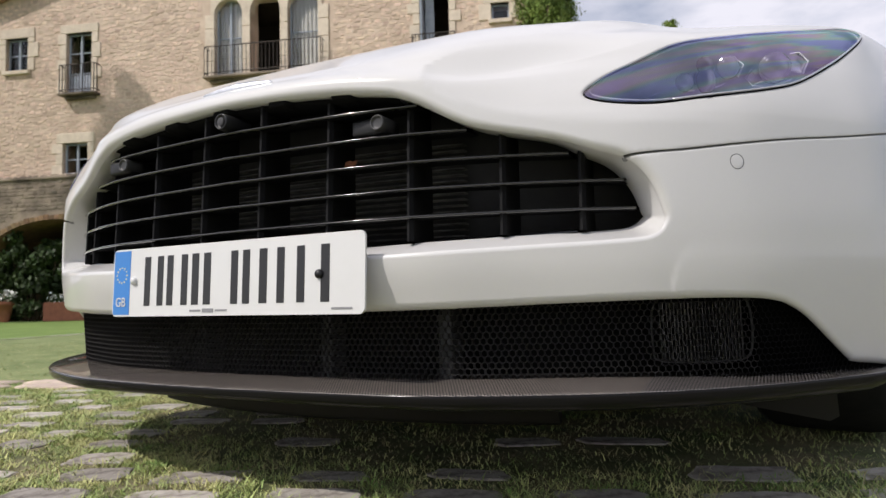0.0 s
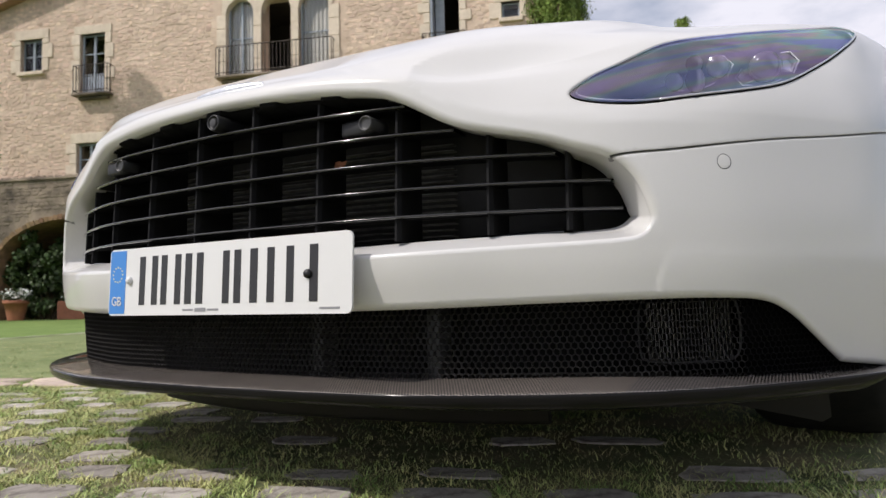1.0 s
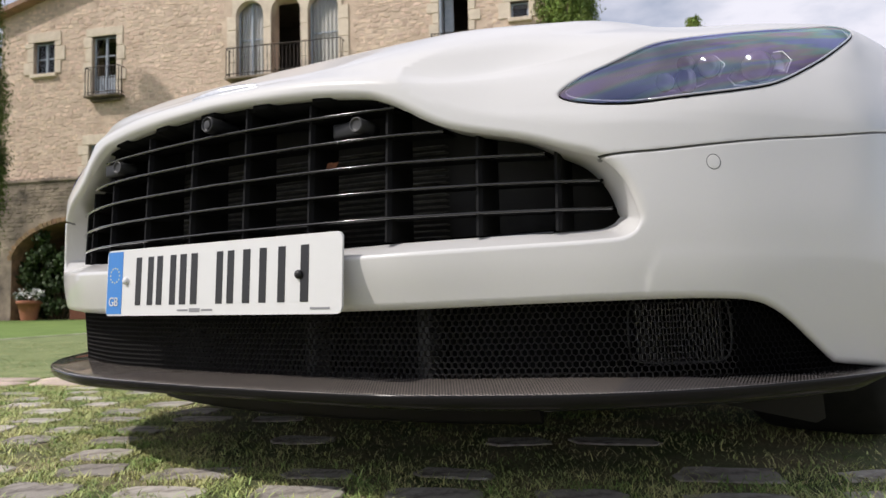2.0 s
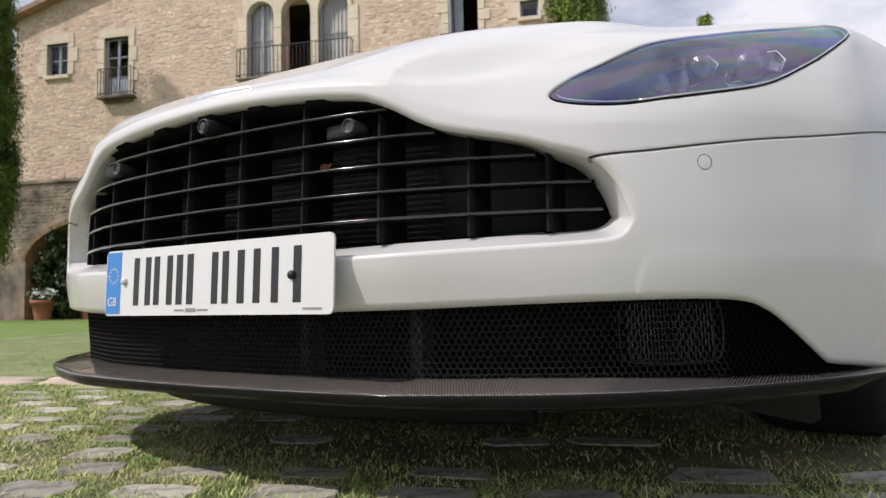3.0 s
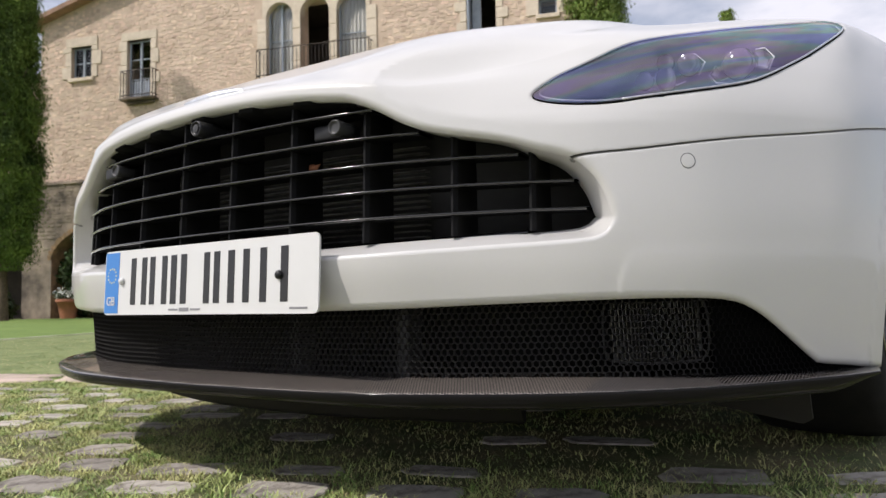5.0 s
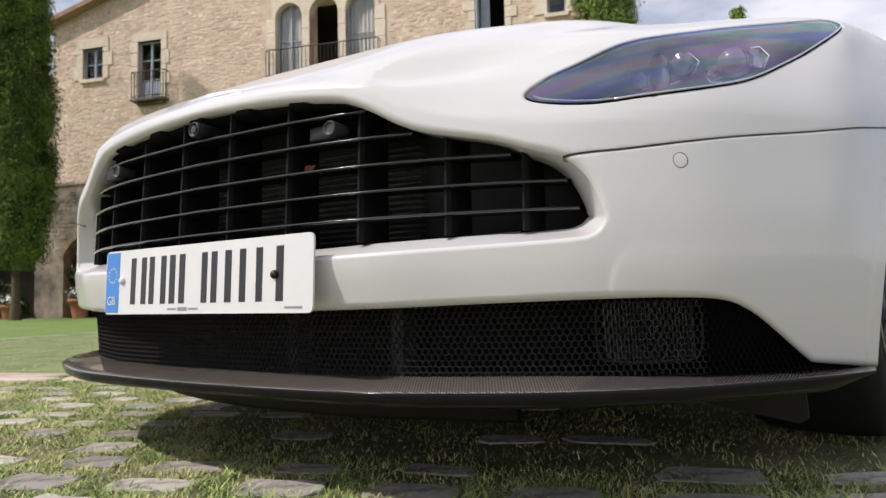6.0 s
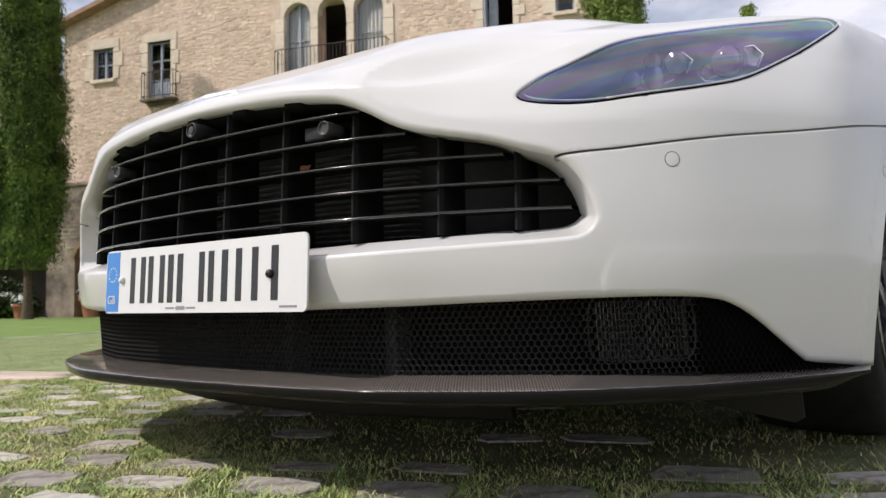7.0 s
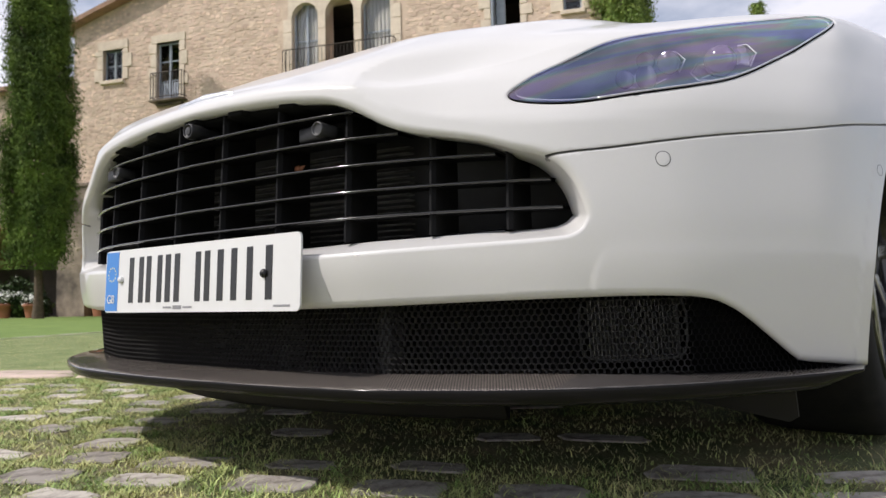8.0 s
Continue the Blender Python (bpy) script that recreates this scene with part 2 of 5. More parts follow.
def turf():
    """Soil and short turf: straw, moss and green mottled at two scales; a clean mown lawn beyond the path."""
    m = material("turf_ground", (0.15, 0.15, 0.05), rough=0.95, bump=0.9, bump_scale=110)
    n, l = m.node_tree.nodes, m.node_tree.links
    b = n["Principled BSDF"]
    co = n.new("ShaderNodeTexCoord")
    a, c = n.new("ShaderNodeTexNoise"), n.new("ShaderNodeTexNoise")
    a.inputs["Scale"].default_value, a.inputs["Detail"].default_value = 5.0, 8
    c.inputs["Scale"].default_value, c.inputs["Detail"].default_value = 120.0, 4
    r1, r2 = n.new("ShaderNodeValToRGB"), n.new("ShaderNodeValToRGB")
    r1.color_ramp.elements[0].position, r1.color_ramp.elements[1].position = 0.36, 0.66
    r1.color_ramp.elements[0].color, r1.color_ramp.elements[1].color = (0.095, 0.125, 0.042, 1), (0.26, 0.225, 0.125, 1)
    r2.color_ramp.elements[0].color, r2.color_ramp.elements[1].color = (0.35, 0.35, 0.35, 1), (1.35, 1.35, 1.35, 1)
    mx = n.new("ShaderNodeMix")
    mx.data_type, mx.blend_type = "RGBA", "MULTIPLY"
    mx.inputs["Factor"].default_value = 1.0
    for t in (a, c):
        l.new(co.outputs["Object"], t.inputs["Vector"])
    l.new(a.outputs["Fac"], r1.inputs["Fac"])
    l.new(c.outputs["Fac"], r2.inputs["Fac"])
    l.new(r1.outputs["Color"], mx.inputs["A"])
    l.new(r2.outputs["Color"], mx.inputs["B"])
    l.new(mx.outputs["Result"], b.inputs["Base Color"])
    return m


TURF = turf()
VERGE = material("short_verge_grass", (0.24, 0.275, 0.115), rough=0.95, dark=(0.13, 0.175, 0.06), scale=3.5, detail=10, mix=(0.36, 0.62), bump=0.8, bump_scale=140)
LAWN = material("mown_lawn", (0.19, 0.275, 0.065), rough=0.9, dark=(0.115, 0.185, 0.04), scale=1.6, bump=0.8, bump_scale=70)


# ---- mesh helpers ----
def mesh_from(name, verts, faces, mat, smooth=False):
    me = bpy.data.meshes.new(name)
    me.from_pydata([tuple(v) for v in verts], [], [tuple(f) for f in faces])
    me.materials.append(mat)
    if smooth:
        me.shade_smooth()
    me.update()
    return me


def add(name, me, parent=None, label=""):
    ob = new(name, me)
    if parent is not None:
        ob.parent = parent
        ob.matrix_parent_inverse = parent.matrix_basis.inverted() if parent.parent is None else Matrix.Identity(4)
    return tagged(ob, label)


def part(name, bm, mat, parent, label="", smooth=False):
    me = bpy.data.meshes.new(name)
    bm.to_mesh(me)
    bm.free()
    me.materials.append(mat)
    if smooth:
        me.shade_smooth()
    return add(name, me, parent, label)


def box(bm, lo, hi, bevel=0.0, m=None):
    c = [(a + b) / 2 for a, b in zip(lo, hi)]
    s = [abs(b - a) for a, b in zip(lo, hi)]
    r = bmesh.ops.create_cube(bm, size=1, matrix=Matrix.Translation(c) @ Matrix.Diagonal((*s, 1)))
    if bevel:
        es = list({e for v in r["verts"] for e in v.link_edges})
        g = bmesh.ops.bevel(bm, geom=es, offset=bevel, segments=2, affect="EDGES", profile=0.5)
        vs = list({v for f in g["faces"] for v in f.verts} | {v for v in r["verts"] if v.is_valid})
    else:
        vs = r["verts"]
    if m is not None:
        bmesh.ops.transform(bm, matrix=m, verts=vs)


def tube(points, r, sides=8, closed=False):
    """Verts and faces of a round tube along points."""
    pts = [Vector(p) for p in points]
    n = len(pts)
    verts, faces = [], []
    for i, p in enumerate(pts):
        d = (pts[(i + 1) % n] - pts[i - 1]) if closed else (pts[min(i + 1, n - 1)] - pts[max(i - 1, 0)])
        d.normalize()
        a = d.orthogonal().normalized() if abs(d.z) > 0.9 else d.cross(Vector((0, 0, 1))).normalized()
        b = d.cross(a)
        for k in range(sides):
            w = 2 * math.pi * k / sides
            verts.append(p + (a * math.cos(w) + b * math.sin(w)) * r)
    last = n if closed else n - 1
    for i in range(last):
        for k in range(sides):
            j, q = (i + 1) % n, (k + 1) % sides
            faces.append((i * sides + k, i * sides + q, j * sides + q, j * sides + k))
    if not closed:
        faces.append(tuple(range(sides - 1, -1, -1)))
        faces.append(tuple((n - 1) * sides + k for k in range(sides)))
    return verts, faces


def sheet(rows):
    """Verts and quads of a grid given as equal rows of points."""
    w = len(rows[0])
    verts = [p for r in rows for p in r]
    faces = [(i * w + k, i * w + k + 1, (i + 1) * w + k + 1, (i + 1) * w + k) for i in range(len(rows) - 1) for k in range(w - 1)]
    return verts, faces


def spline(xs, ys):
    """Monotone cubic through (xs, ys)."""
    xs, ys = np.array(xs, float), np.array(ys, float)
    n, h = len(xs), np.diff(xs)
    d = np.diff(ys) / h
    m = np.zeros(n)
    m[0], m[-1] = d[0], d[-1]
    for i in range(1, n - 1):
        if d[i - 1] * d[i] > 0:
            w1, w2 = 2 * h[i] + h[i - 1], h[i] + 2 * h[i - 1]
            m[i] = (w1 + w2) / (w1 / d[i - 1] + w2 / d[i])

    def f(x):
        x = np.clip(np.asarray(x, float), xs[0], xs[-1])
        i = np.clip(np.searchsorted(xs, x) - 1, 0, n - 2)
        t = (x - xs[i]) / h[i]
        return ((2 * t ** 3 - 3 * t ** 2 + 1) * ys[i] + (t ** 3 - 2 * t ** 2 + t) * h[i] * m[i]
                + (-2 * t ** 3 + 3 * t ** 2) * ys[i + 1] + (t ** 3 - t ** 2) * h[i] * m[i + 1])
    return f


def rounded(points, per=8):
    """A closed Catmull-Rom curve through 2D points."""
    p = [np.array(q, float) for q in points]
    n, out = len(p), []
    for i in range(n):
        a, b, c, d = p[i - 1], p[i], p[(i + 1) % n], p[(i + 2) % n]
        for k in range(per):
            t = k / per
            out.append(0.5 * (2 * b + (c - a) * t + (2 * a - 5 * b + 4 * c - d) * t * t + (3 * b - a - 3 * c + d) * t ** 3))
    return np.array(out)


def open_curve(points, per=8):
    p = [np.array(q, float) for q in points]
    p = [2 * p[0] - p[1]] + p + [2 * p[-1] - p[-2]]
    out = []
    for i in range(1, len(p) - 2):
        a, b, c, d = p[i - 1], p[i], p[i + 1], p[i + 2]
        for k in range(per):
            t = k / per
            out.append(0.5 * (2 * b + (c - a) * t + (2 * a - 5 * b + 4 * c - d) * t * t + (3 * b - a - 3 * c + d) * t ** 3))
    out.append(p[-2])
    return np.array(out)


def inside(poly, pts):
    """Which of pts lie in the closed polygon."""
    x, y = pts[:, 0], pts[:, 1]
    r = np.zeros(len(pts), bool)
    n = len(poly)
    for i in range(n):
        x1, y1 = poly[i]
        x2, y2 = poly[(i + 1) % n]
        c = (y1 > y) != (y2 > y)
        r ^= c & (x < (x2 - x1) * (y - y1) / ((y2 - y1) if y2 != y1 else 1e-12) + x1)
    return r


def seg_distance(poly, pts, closed=True):
    """Distance of each point to a polyline."""
    best = np.full(len(pts), 1e9)
    n = len(poly)
    for i in range(n if closed else n - 1):
        a, b = poly[i], poly[(i + 1) % n]
        ab = b - a
        t = np.clip(((pts - a) @ ab) / max(ab @ ab, 1e-12), 0, 1)
        best = np.minimum(best, np.hypot(*(pts - a - t[:, None] * ab).T))
    return best


# ---- the car: skin ----
# Car axes: X from the middle plane outwards, v up the profile from the chin over the nose to the bonnet.
car = tagged(new("sports_car"), "pearl white sports coupe parked on cobbles with turf", "car")
car.matrix_basis = pose(-.008, 0, 0, 0, .2, 1.3)      # it leans a little on the uneven cobbles


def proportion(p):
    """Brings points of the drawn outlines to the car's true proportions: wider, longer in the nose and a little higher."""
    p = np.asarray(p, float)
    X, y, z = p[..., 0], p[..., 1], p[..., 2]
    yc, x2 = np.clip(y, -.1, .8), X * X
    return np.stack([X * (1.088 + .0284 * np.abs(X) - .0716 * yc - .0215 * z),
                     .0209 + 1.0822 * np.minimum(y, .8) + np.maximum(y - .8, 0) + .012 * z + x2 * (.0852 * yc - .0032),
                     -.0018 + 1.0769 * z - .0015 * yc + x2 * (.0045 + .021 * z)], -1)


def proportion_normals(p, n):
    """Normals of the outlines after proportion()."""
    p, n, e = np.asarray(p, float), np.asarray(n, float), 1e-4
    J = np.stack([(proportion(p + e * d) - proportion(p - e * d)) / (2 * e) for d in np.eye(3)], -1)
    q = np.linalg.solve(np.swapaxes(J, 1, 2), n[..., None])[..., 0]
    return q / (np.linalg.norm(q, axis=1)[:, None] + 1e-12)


PLAN = spline([0, .15, .3, .424, .528, .651, .761, .825, .865, .895, .925, .945, .955],
              [.006, .010, .022, .059, .104, .191, .308, .389, .467, .54, .65, .8, 1.0])
ROWS_V = list(range(14))
# two profiles, at the middle and at the wings: how far each row stands back, and how high it is
SET_MID = spline(ROWS_V, [.05, .022, .002, -.015, -.020, -.014, -.010, -.014, .016, .1, .2, .35, .7, 1.1])
SET_WING = spline(ROWS_V, [.05, .028, .010, -.001, -.004, -.002, .001, .030, .074, .14, .22, .36, .7, 1.1])
HIGH_MID = spline(ROWS_V, [.14, .2, .26, .32, .38, .44, .49, .56, .591, .630, .668, .715, .78, .82])
HIGH_WING = spline(ROWS_V, [.14, .2, .26, .32, .38, .44, .49, .555, .607, .643, .674, .706, .75, .78])
CREASE = spline([0, 6.8, 7.05, 7.5, 8.1, 8.8, 9.3, 10, 13], [.29, .313, .339, .375, .427, .473, .50, .53, .60])
VS = 0.06
LAMP_R, CHIN_R, SHUT_R = 0.005, 0.010, 0.004

grille_line = open_curve([(-.173, 6.77 * VS), (0, 6.88 * VS), (.173, 6.77 * VS), (.252, 6.67 * VS), (.281, 6.57 * VS), (.313, 6.35 * VS), (.347, 6.05 * VS), (.38, 5.82 * VS),
                          (.455, 5.48 * VS), (.497, 5.18 * VS), (.532, 4.92 * VS), (.556, 4.45 * VS), (.568, 3.9 * VS), (.570, 3.65 * VS), (.560, 3.42 * VS), (.53, 3.33 * VS),
                          (.419, 3.26 * VS), (.305, 3.20 * VS), (.15, 3.16 * VS), (0, 3.15 * VS), (-.15, 3.16 * VS)], 8)[8:-8]
grille_line[0, 0] = grille_line[-1, 0] = 0
grille_poly = np.vstack([grille_line, [(-.2, 3.15 * VS), (-.2, 6.88 * VS)]])
lamp_line = rounded([(.490, 6.47 * VS), (.508, 6.80 * VS), (.535, 7.15 * VS), (.567, 7.58 * VS), (.600, 7.92 * VS), (.675, 8.40 * VS), (.768, 8.86 * VS), (.808, 9.15 * VS),
                     (.825, 8.85 * VS), (.814, 8.35 * VS), (.77, 7.52 * VS), (.728, 6.86 * VS), (.684, 6.57 * VS), (.612, 6.35 * VS), (.562, 6.24 * VS), (.513, 6.30 * VS)], 8)
chin_line = open_curve([(0, 1.98 * VS), (.189, 2.00 * VS), (.331, 2.03 * VS), (.447, 2.075 * VS), (.585, 2.106 * VS), (.65, 2.08 * VS), (.680, 2.01 * VS), (.6975, 1.87 * VS),
                        (.718, 1.547 * VS), (.7565, .725 * VS), (.766, .60 * VS), (.794, .51 * VS), (.83, .40 * VS), (.88, .36 * VS)], 22)
chin_line[0, 0] = 0
chin_poly = np.vstack([chin_line, [(1.2, .36 * VS), (1.2, -1), (-.2, -1), (-.2, 1.98 * VS)]])
shut_mid = open_curve([(.531, 4.95 * VS), (.56, 5.02 * VS), (.60, 5.09 * VS), (.656, 5.25 * VS), (.71, 5.43 * VS), (.796, 5.71 * VS), (.871, 6.07 * VS), (.97, 6.5 * VS)], 8)
GAP_W = 0.0017


def smooth01(t):
    t = np.clip(t, 0, 1)
    return t * t * (3 - 2 * t)


def quarter(d, r):
    """How far a rolled edge of radius r lies inside the skin at distance d from the edge."""
    k = 1 - np.clip(d / r, 0, 1)
    return r * (1 - np.sqrt(np.maximum(0, 1 - k * k)))


def lip_radius(v):
    """The rolled lip of the grille: softer at the sides, crisp along the lower ledge."""
    return .011 + .004 * smooth01((5.6 - v) / .8) - .0085 * smooth01((4.1 - v) / .7)


# wheel arch edge: a circle round the hub cuts the skin
HUB = (0.745, 0.845, 0.345)
ARCH_R, ARCH_Y, ARCH_Z = 0.40, 0.840, 0.24


def plan_inverse(y):
    xs = np.linspace(0.3, .955, 700)
    return np.interp(y, PLAN(xs), xs)


arch_v = np.linspace(0.2, 10.2, 60)
arch_z = HIGH_WING(arch_v)
arch_y = ARCH_Y - np.sqrt(np.maximum(ARCH_R ** 2 - (arch_z - ARCH_Z) ** 2, 0))
arch_x = plan_inverse(arch_y - SET_WING(arch_v))

# a shallow scoop between the grille's corner and the lamp, with a crisp edge
scoop_line = open_curve([(.4155, 8.72 * VS), (.384, 8.48 * VS), (.349, 8.18 * VS), (.316, 7.88 * VS), (.305, 7.6 * VS), (.307, 7.26 * VS), (.3195, 6.75 * VS), (.349, 6.44 * VS),
                         (.39, 6.23 * VS), (.444, 6.01 * VS), (.495, 5.71 * VS)], 4)
scoop_poly = np.vstack([scoop_line, [(1.2, 5.71 * VS), (1.2, 8.72 * VS)]])


def plain_skin(X, v):
    b = smooth01((X - .25) / .27)
    y = PLAN(X) + SET_MID(v) * (1 - b) + SET_WING(v) * b
    z = HIGH_MID(v) * (1 - b) + HIGH_WING(v) * b + .034 * smooth01((X - .58) / .26) * smooth01((v - 7.4) / 1.8)
    z = z + .013 * smooth01((CREASE(v) - X) / .10 + .5) * (.25 * smooth01((v - 6.8) / .8) + .75 * smooth01((v - 8.3) / 1.2)) + .002 * np.exp(-((X - .36) / .12) ** 2) * smooth01((v - 7.6) / 1)
    shoulder = np.exp(-((X - .33) / .12) ** 2) * np.exp(-((v - 7.4) / .75) ** 2)
    y, z = y + .003 * shoulder, z - .019 * shoulder - .005 * np.exp(-((X - .16) / .12) ** 2) * np.exp(-((v - 8.1) / .7) ** 2)
    fold = X - (.574 + .020 * (np.clip(v - 2.1, 0, 2)) ** 2)
    y = y - .0015 * smooth01(fold / .009 + .5) * smooth01((3.3 - v) / 1.0)
    d2 = np.stack([X, v * VS], -1)
    d = seg_distance(scoop_line, d2, False)
    hollow = inside(scoop_poly, d2) * .0080 * (1 - np.exp(-d / .024)) * (1 - smooth01((d - .02) / .19)) * smooth01((8.6 - v) / 1.2) * smooth01((v - 5.75) / .5)
    y, z = y + hollow * .8, z - hollow * smooth01((v - 6.8) / .8)
    y = y - .0035 * smooth01((.0165 - np.interp(v, arch_v, arch_x) + X) / .005) * smooth01((7.2 - v) / 1.0)      # flange round the wheel arch
    return np.stack([X, y, z], -1)


def nearest(poly, pts, closed):
    """Distance to a polyline, and the way to its nearest point."""
    best, way = np.full(len(pts), 1e9), np.zeros((len(pts), 2))
    n = len(poly)
    for i in range(n if closed else n - 1):
        a, b = poly[i], poly[(i + 1) % n]
        ab = b - a
        t = np.clip(((pts - a) @ ab) / max(ab @ ab, 1e-12), 0, 1)
        w = a + t[:, None] * ab - pts
        d = np.hypot(*w.T)
        m = d < best
        best[m], way[m] = d[m], w[m]
    return best, way


ROLLS = lambda v: ((grille_line, False, lip_radius(v), 1.0, 0.0), (chin_line, False, CHIN_R, 1.0, 0.0), (lamp_line, True, LAMP_R, .8, -.4), (shut_mid, False, SHUT_R, .8, 0.0))


def skin(X, v):
    """Points of the skin with its rolled edges."""
    p = plain_skin(X, v)
    d2 = np.stack([X, v * VS], -1)
    for line, closed, r, ky, kz in ROLLS(v):
        q = quarter(seg_distance(line, d2, closed), r)
        p[:, 1] += q * ky
        p[:, 2] += q * kz
    return p


def skin_normals(X, v, rolled=True):
    e = 1e-3
    a = plain_skin(X + e, v) - plain_skin(np.maximum(X - e, 0), v)
    b = plain_skin(X, v + 0.02) - plain_skin(X, v - 0.02)
    n = np.cross(a, b)
    n[X < 2e-3, 0] = 0
    n /= np.linalg.norm(n, axis=1)[:, None] + 1e-12
    n[n[:, 1] - n[:, 2] * .3 > .6] *= -1
    if not rolled:
        return n
    d2 = np.stack([X, v * VS], -1)
    for (line, closed, r, ky, kz), hole in zip(ROLLS(v), (grille_poly, chin_poly, lamp_line, None)):
        d, way = nearest(line, d2, closed)
        k = np.clip(1 - d / r, 0, 1) * (.95 if hole is not None else .6)
        on = d < 1e-6
        if on.any() and hole is not None:
            t = np.roll(line, -1, 0) - np.roll(line, 1, 0) if closed else np.gradient(line, axis=0)
            for i in np.nonzero(on)[0]:
                j = int(np.argmin(np.hypot(*(line - d2[i]).T)))
                w = np.array([-t[j, 1], t[j, 0]])
                w /= np.linalg.norm(w) + 1e-12
                if not inside(hole, (d2[i] + w * 5e-4)[None])[0]:
                    w = -w
                way[i] = w
        g = np.stack([way[:, 0], 0 * d, way[:, 1]], -1)
        g /= np.linalg.norm(g, axis=1)[:, None] + 1e-12
        n = n * np.sqrt(1 - k * k)[:, None] + g * k[:, None]
        n /= np.linalg.norm(n, axis=1)[:, None] + 1e-12
    return n


arch_line = np.stack([arch_x, arch_v * VS], -1)
arch_poly = np.vstack([arch_line, [(1.2, arch_v[-1] * VS), (1.2, -1), (arch_x[0], -1)]])

from mathutils.geometry import delaunay_2d_cdt


def triangulate(points, lines):
    """Delaunay triangles of 2D points, with the lines kept as edges."""
    verts, edges = [], []
    for line, closed in lines:
        o = len(verts)
        verts += [Vector(q) for q in line]
        edges += [(o + i, o + i + 1) for i in range(len(line) - 1)]
        if closed:
            edges.append((o + len(line) - 1, o))
    verts += [Vector(q) for q in points]
    out = delaunay_2d_cdt(verts, edges, [], 0, 1e-6, False)
    return np.array([(q.x, q.y) for q in out[0]]), [f for f in out[2]]


LIP_RING = .030
gx = np.concatenate([np.linspace(0, .45, 62), np.linspace(.455, .70, 60), np.linspace(.704, .955, 62)])
gv = np.concatenate([np.linspace(.2, 6.2, 90), np.linspace(6.26, 9.6, 80), np.linspace(9.7, 13, 34)])
GX, GV = np.meshgrid(gx, gv * VS, indexing="ij")
gp = np.stack([GX.ravel(), GV.ravel()], -1)
# rings of extra points that carry the rolled edges
rings = []
for line, closed, r in ((grille_line, False, LIP_RING), (chin_line, False, CHIN_R), (lamp_line, True, LAMP_R)):
    t = np.roll(line, -1, 0) - np.roll(line, 1, 0) if closed else np.gradient(line, axis=0)
    t /= np.linalg.norm(t, axis=1)[:, None] + 1e-12
    nrm = np.stack([-t[:, 1], t[:, 0]], -1)
    for f in (.05, .13, .24, .38, .55, .75, 1.0):
        for s in (-1, 1):
            rings.append(line + nrm * (s * f * r))
ring_pts = np.vstack(rings)
shut_t = np.gradient(shut_mid, axis=0)
shut_t /= np.linalg.norm(shut_t, axis=1)[:, None]
shut_n = np.stack([-shut_t[:, 1], shut_t[:, 0]], -1)
shut_lo, shut_hi = shut_mid - shut_n * GAP_W, shut_mid + shut_n * GAP_W
keep = np.ones(len(gp), bool)
for line, closed, r in ((grille_line, False, LIP_RING), (chin_line, False, CHIN_R), (lamp_line, True, LAMP_R), (arch_line, False, .002), (shut_mid, False, .003)):
    keep &= seg_distance(line, gp, closed) > r * 0.98
rk = np.ones(len(ring_pts), bool)
ring_pts[np.abs(ring_pts[:, 0]) < .002, 0] = 0
rk &= (ring_pts[:, 0] >= 0) & (ring_pts[:, 0] < .955)
for line in (grille_line, chin_line, lamp_line, arch_line, shut_mid):
    rk &= seg_distance(line, ring_pts, line is lamp_line) > .0011
gp = np.vstack([gp[keep], ring_pts[rk]])
flat, tris = triangulate(gp, [(grille_line, False), (chin_line, False), (lamp_line, True), (arch_line, False), (shut_lo, False), (shut_hi, False)])
flat[:, 0] = np.clip(flat[:, 0], 0, .955)
cen = np.array([flat[list(t)].mean(0) for t in tris])
drop = inside(grille_poly, cen) | inside(chin_poly, cen) | inside(arch_poly, cen)
in_lamp = inside(lamp_line, cen)
shut_poly = np.vstack([shut_lo, shut_hi[::-1]])
in_gap = inside(shut_poly, cen)
below_poly = np.vstack([[(-.2, 4.95 * VS)], shut_mid, [(1.2, 6.6 * VS), (1.2, -1), (-.2, -1)]])
below = inside(below_poly, cen)
skin_pts = skin(flat[:, 0], flat[:, 1] / VS)
skin_nrm = skin_normals(flat[:, 0], flat[:, 1] / VS)


def both_sides(name, mask, mat, label="", pts=None, offset=0.0):
    """One mesh of the chosen skin triangles and their mirror image."""
    src = skin_pts if pts is None else pts
    idx = np.nonzero(mask)[0]
    used = sorted({int(q) for i in idx for q in tris[i]})
    remap = {q: k for k, q in enumerate(used)}
    half = len(used)
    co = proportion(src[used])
    mirror = co * np.array([-1, 1, 1])
    faces = [tuple(remap[q] for q in tris[i]) for i in idx]
    faces += [tuple(half + remap[q] for q in reversed(tris[i])) for i in idx]
    me = mesh_from(name, np.vstack([co, mirror]).tolist(), faces, mat, True)
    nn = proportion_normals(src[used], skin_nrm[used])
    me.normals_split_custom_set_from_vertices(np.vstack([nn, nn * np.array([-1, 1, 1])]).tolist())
    ob = new(name, me)
    ob.parent = car
    return tagged(ob, label)


def on_car(name, verts, faces, mat, parent=None, label="", smooth=True, drawn=True):
    """A part in the car's axes; drawn: given on the outlines, before their proportions."""
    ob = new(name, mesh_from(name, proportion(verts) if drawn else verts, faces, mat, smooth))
    ob.parent = parent or car
    return tagged(ob, label)


def car_part(name, bm, mat, smooth=True):
    """A bmesh drawn on the car's outlines as one part."""
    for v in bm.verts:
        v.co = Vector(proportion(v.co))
    ob = part(name, bm, mat, None, "", smooth)
    ob.parent = car
    return ob


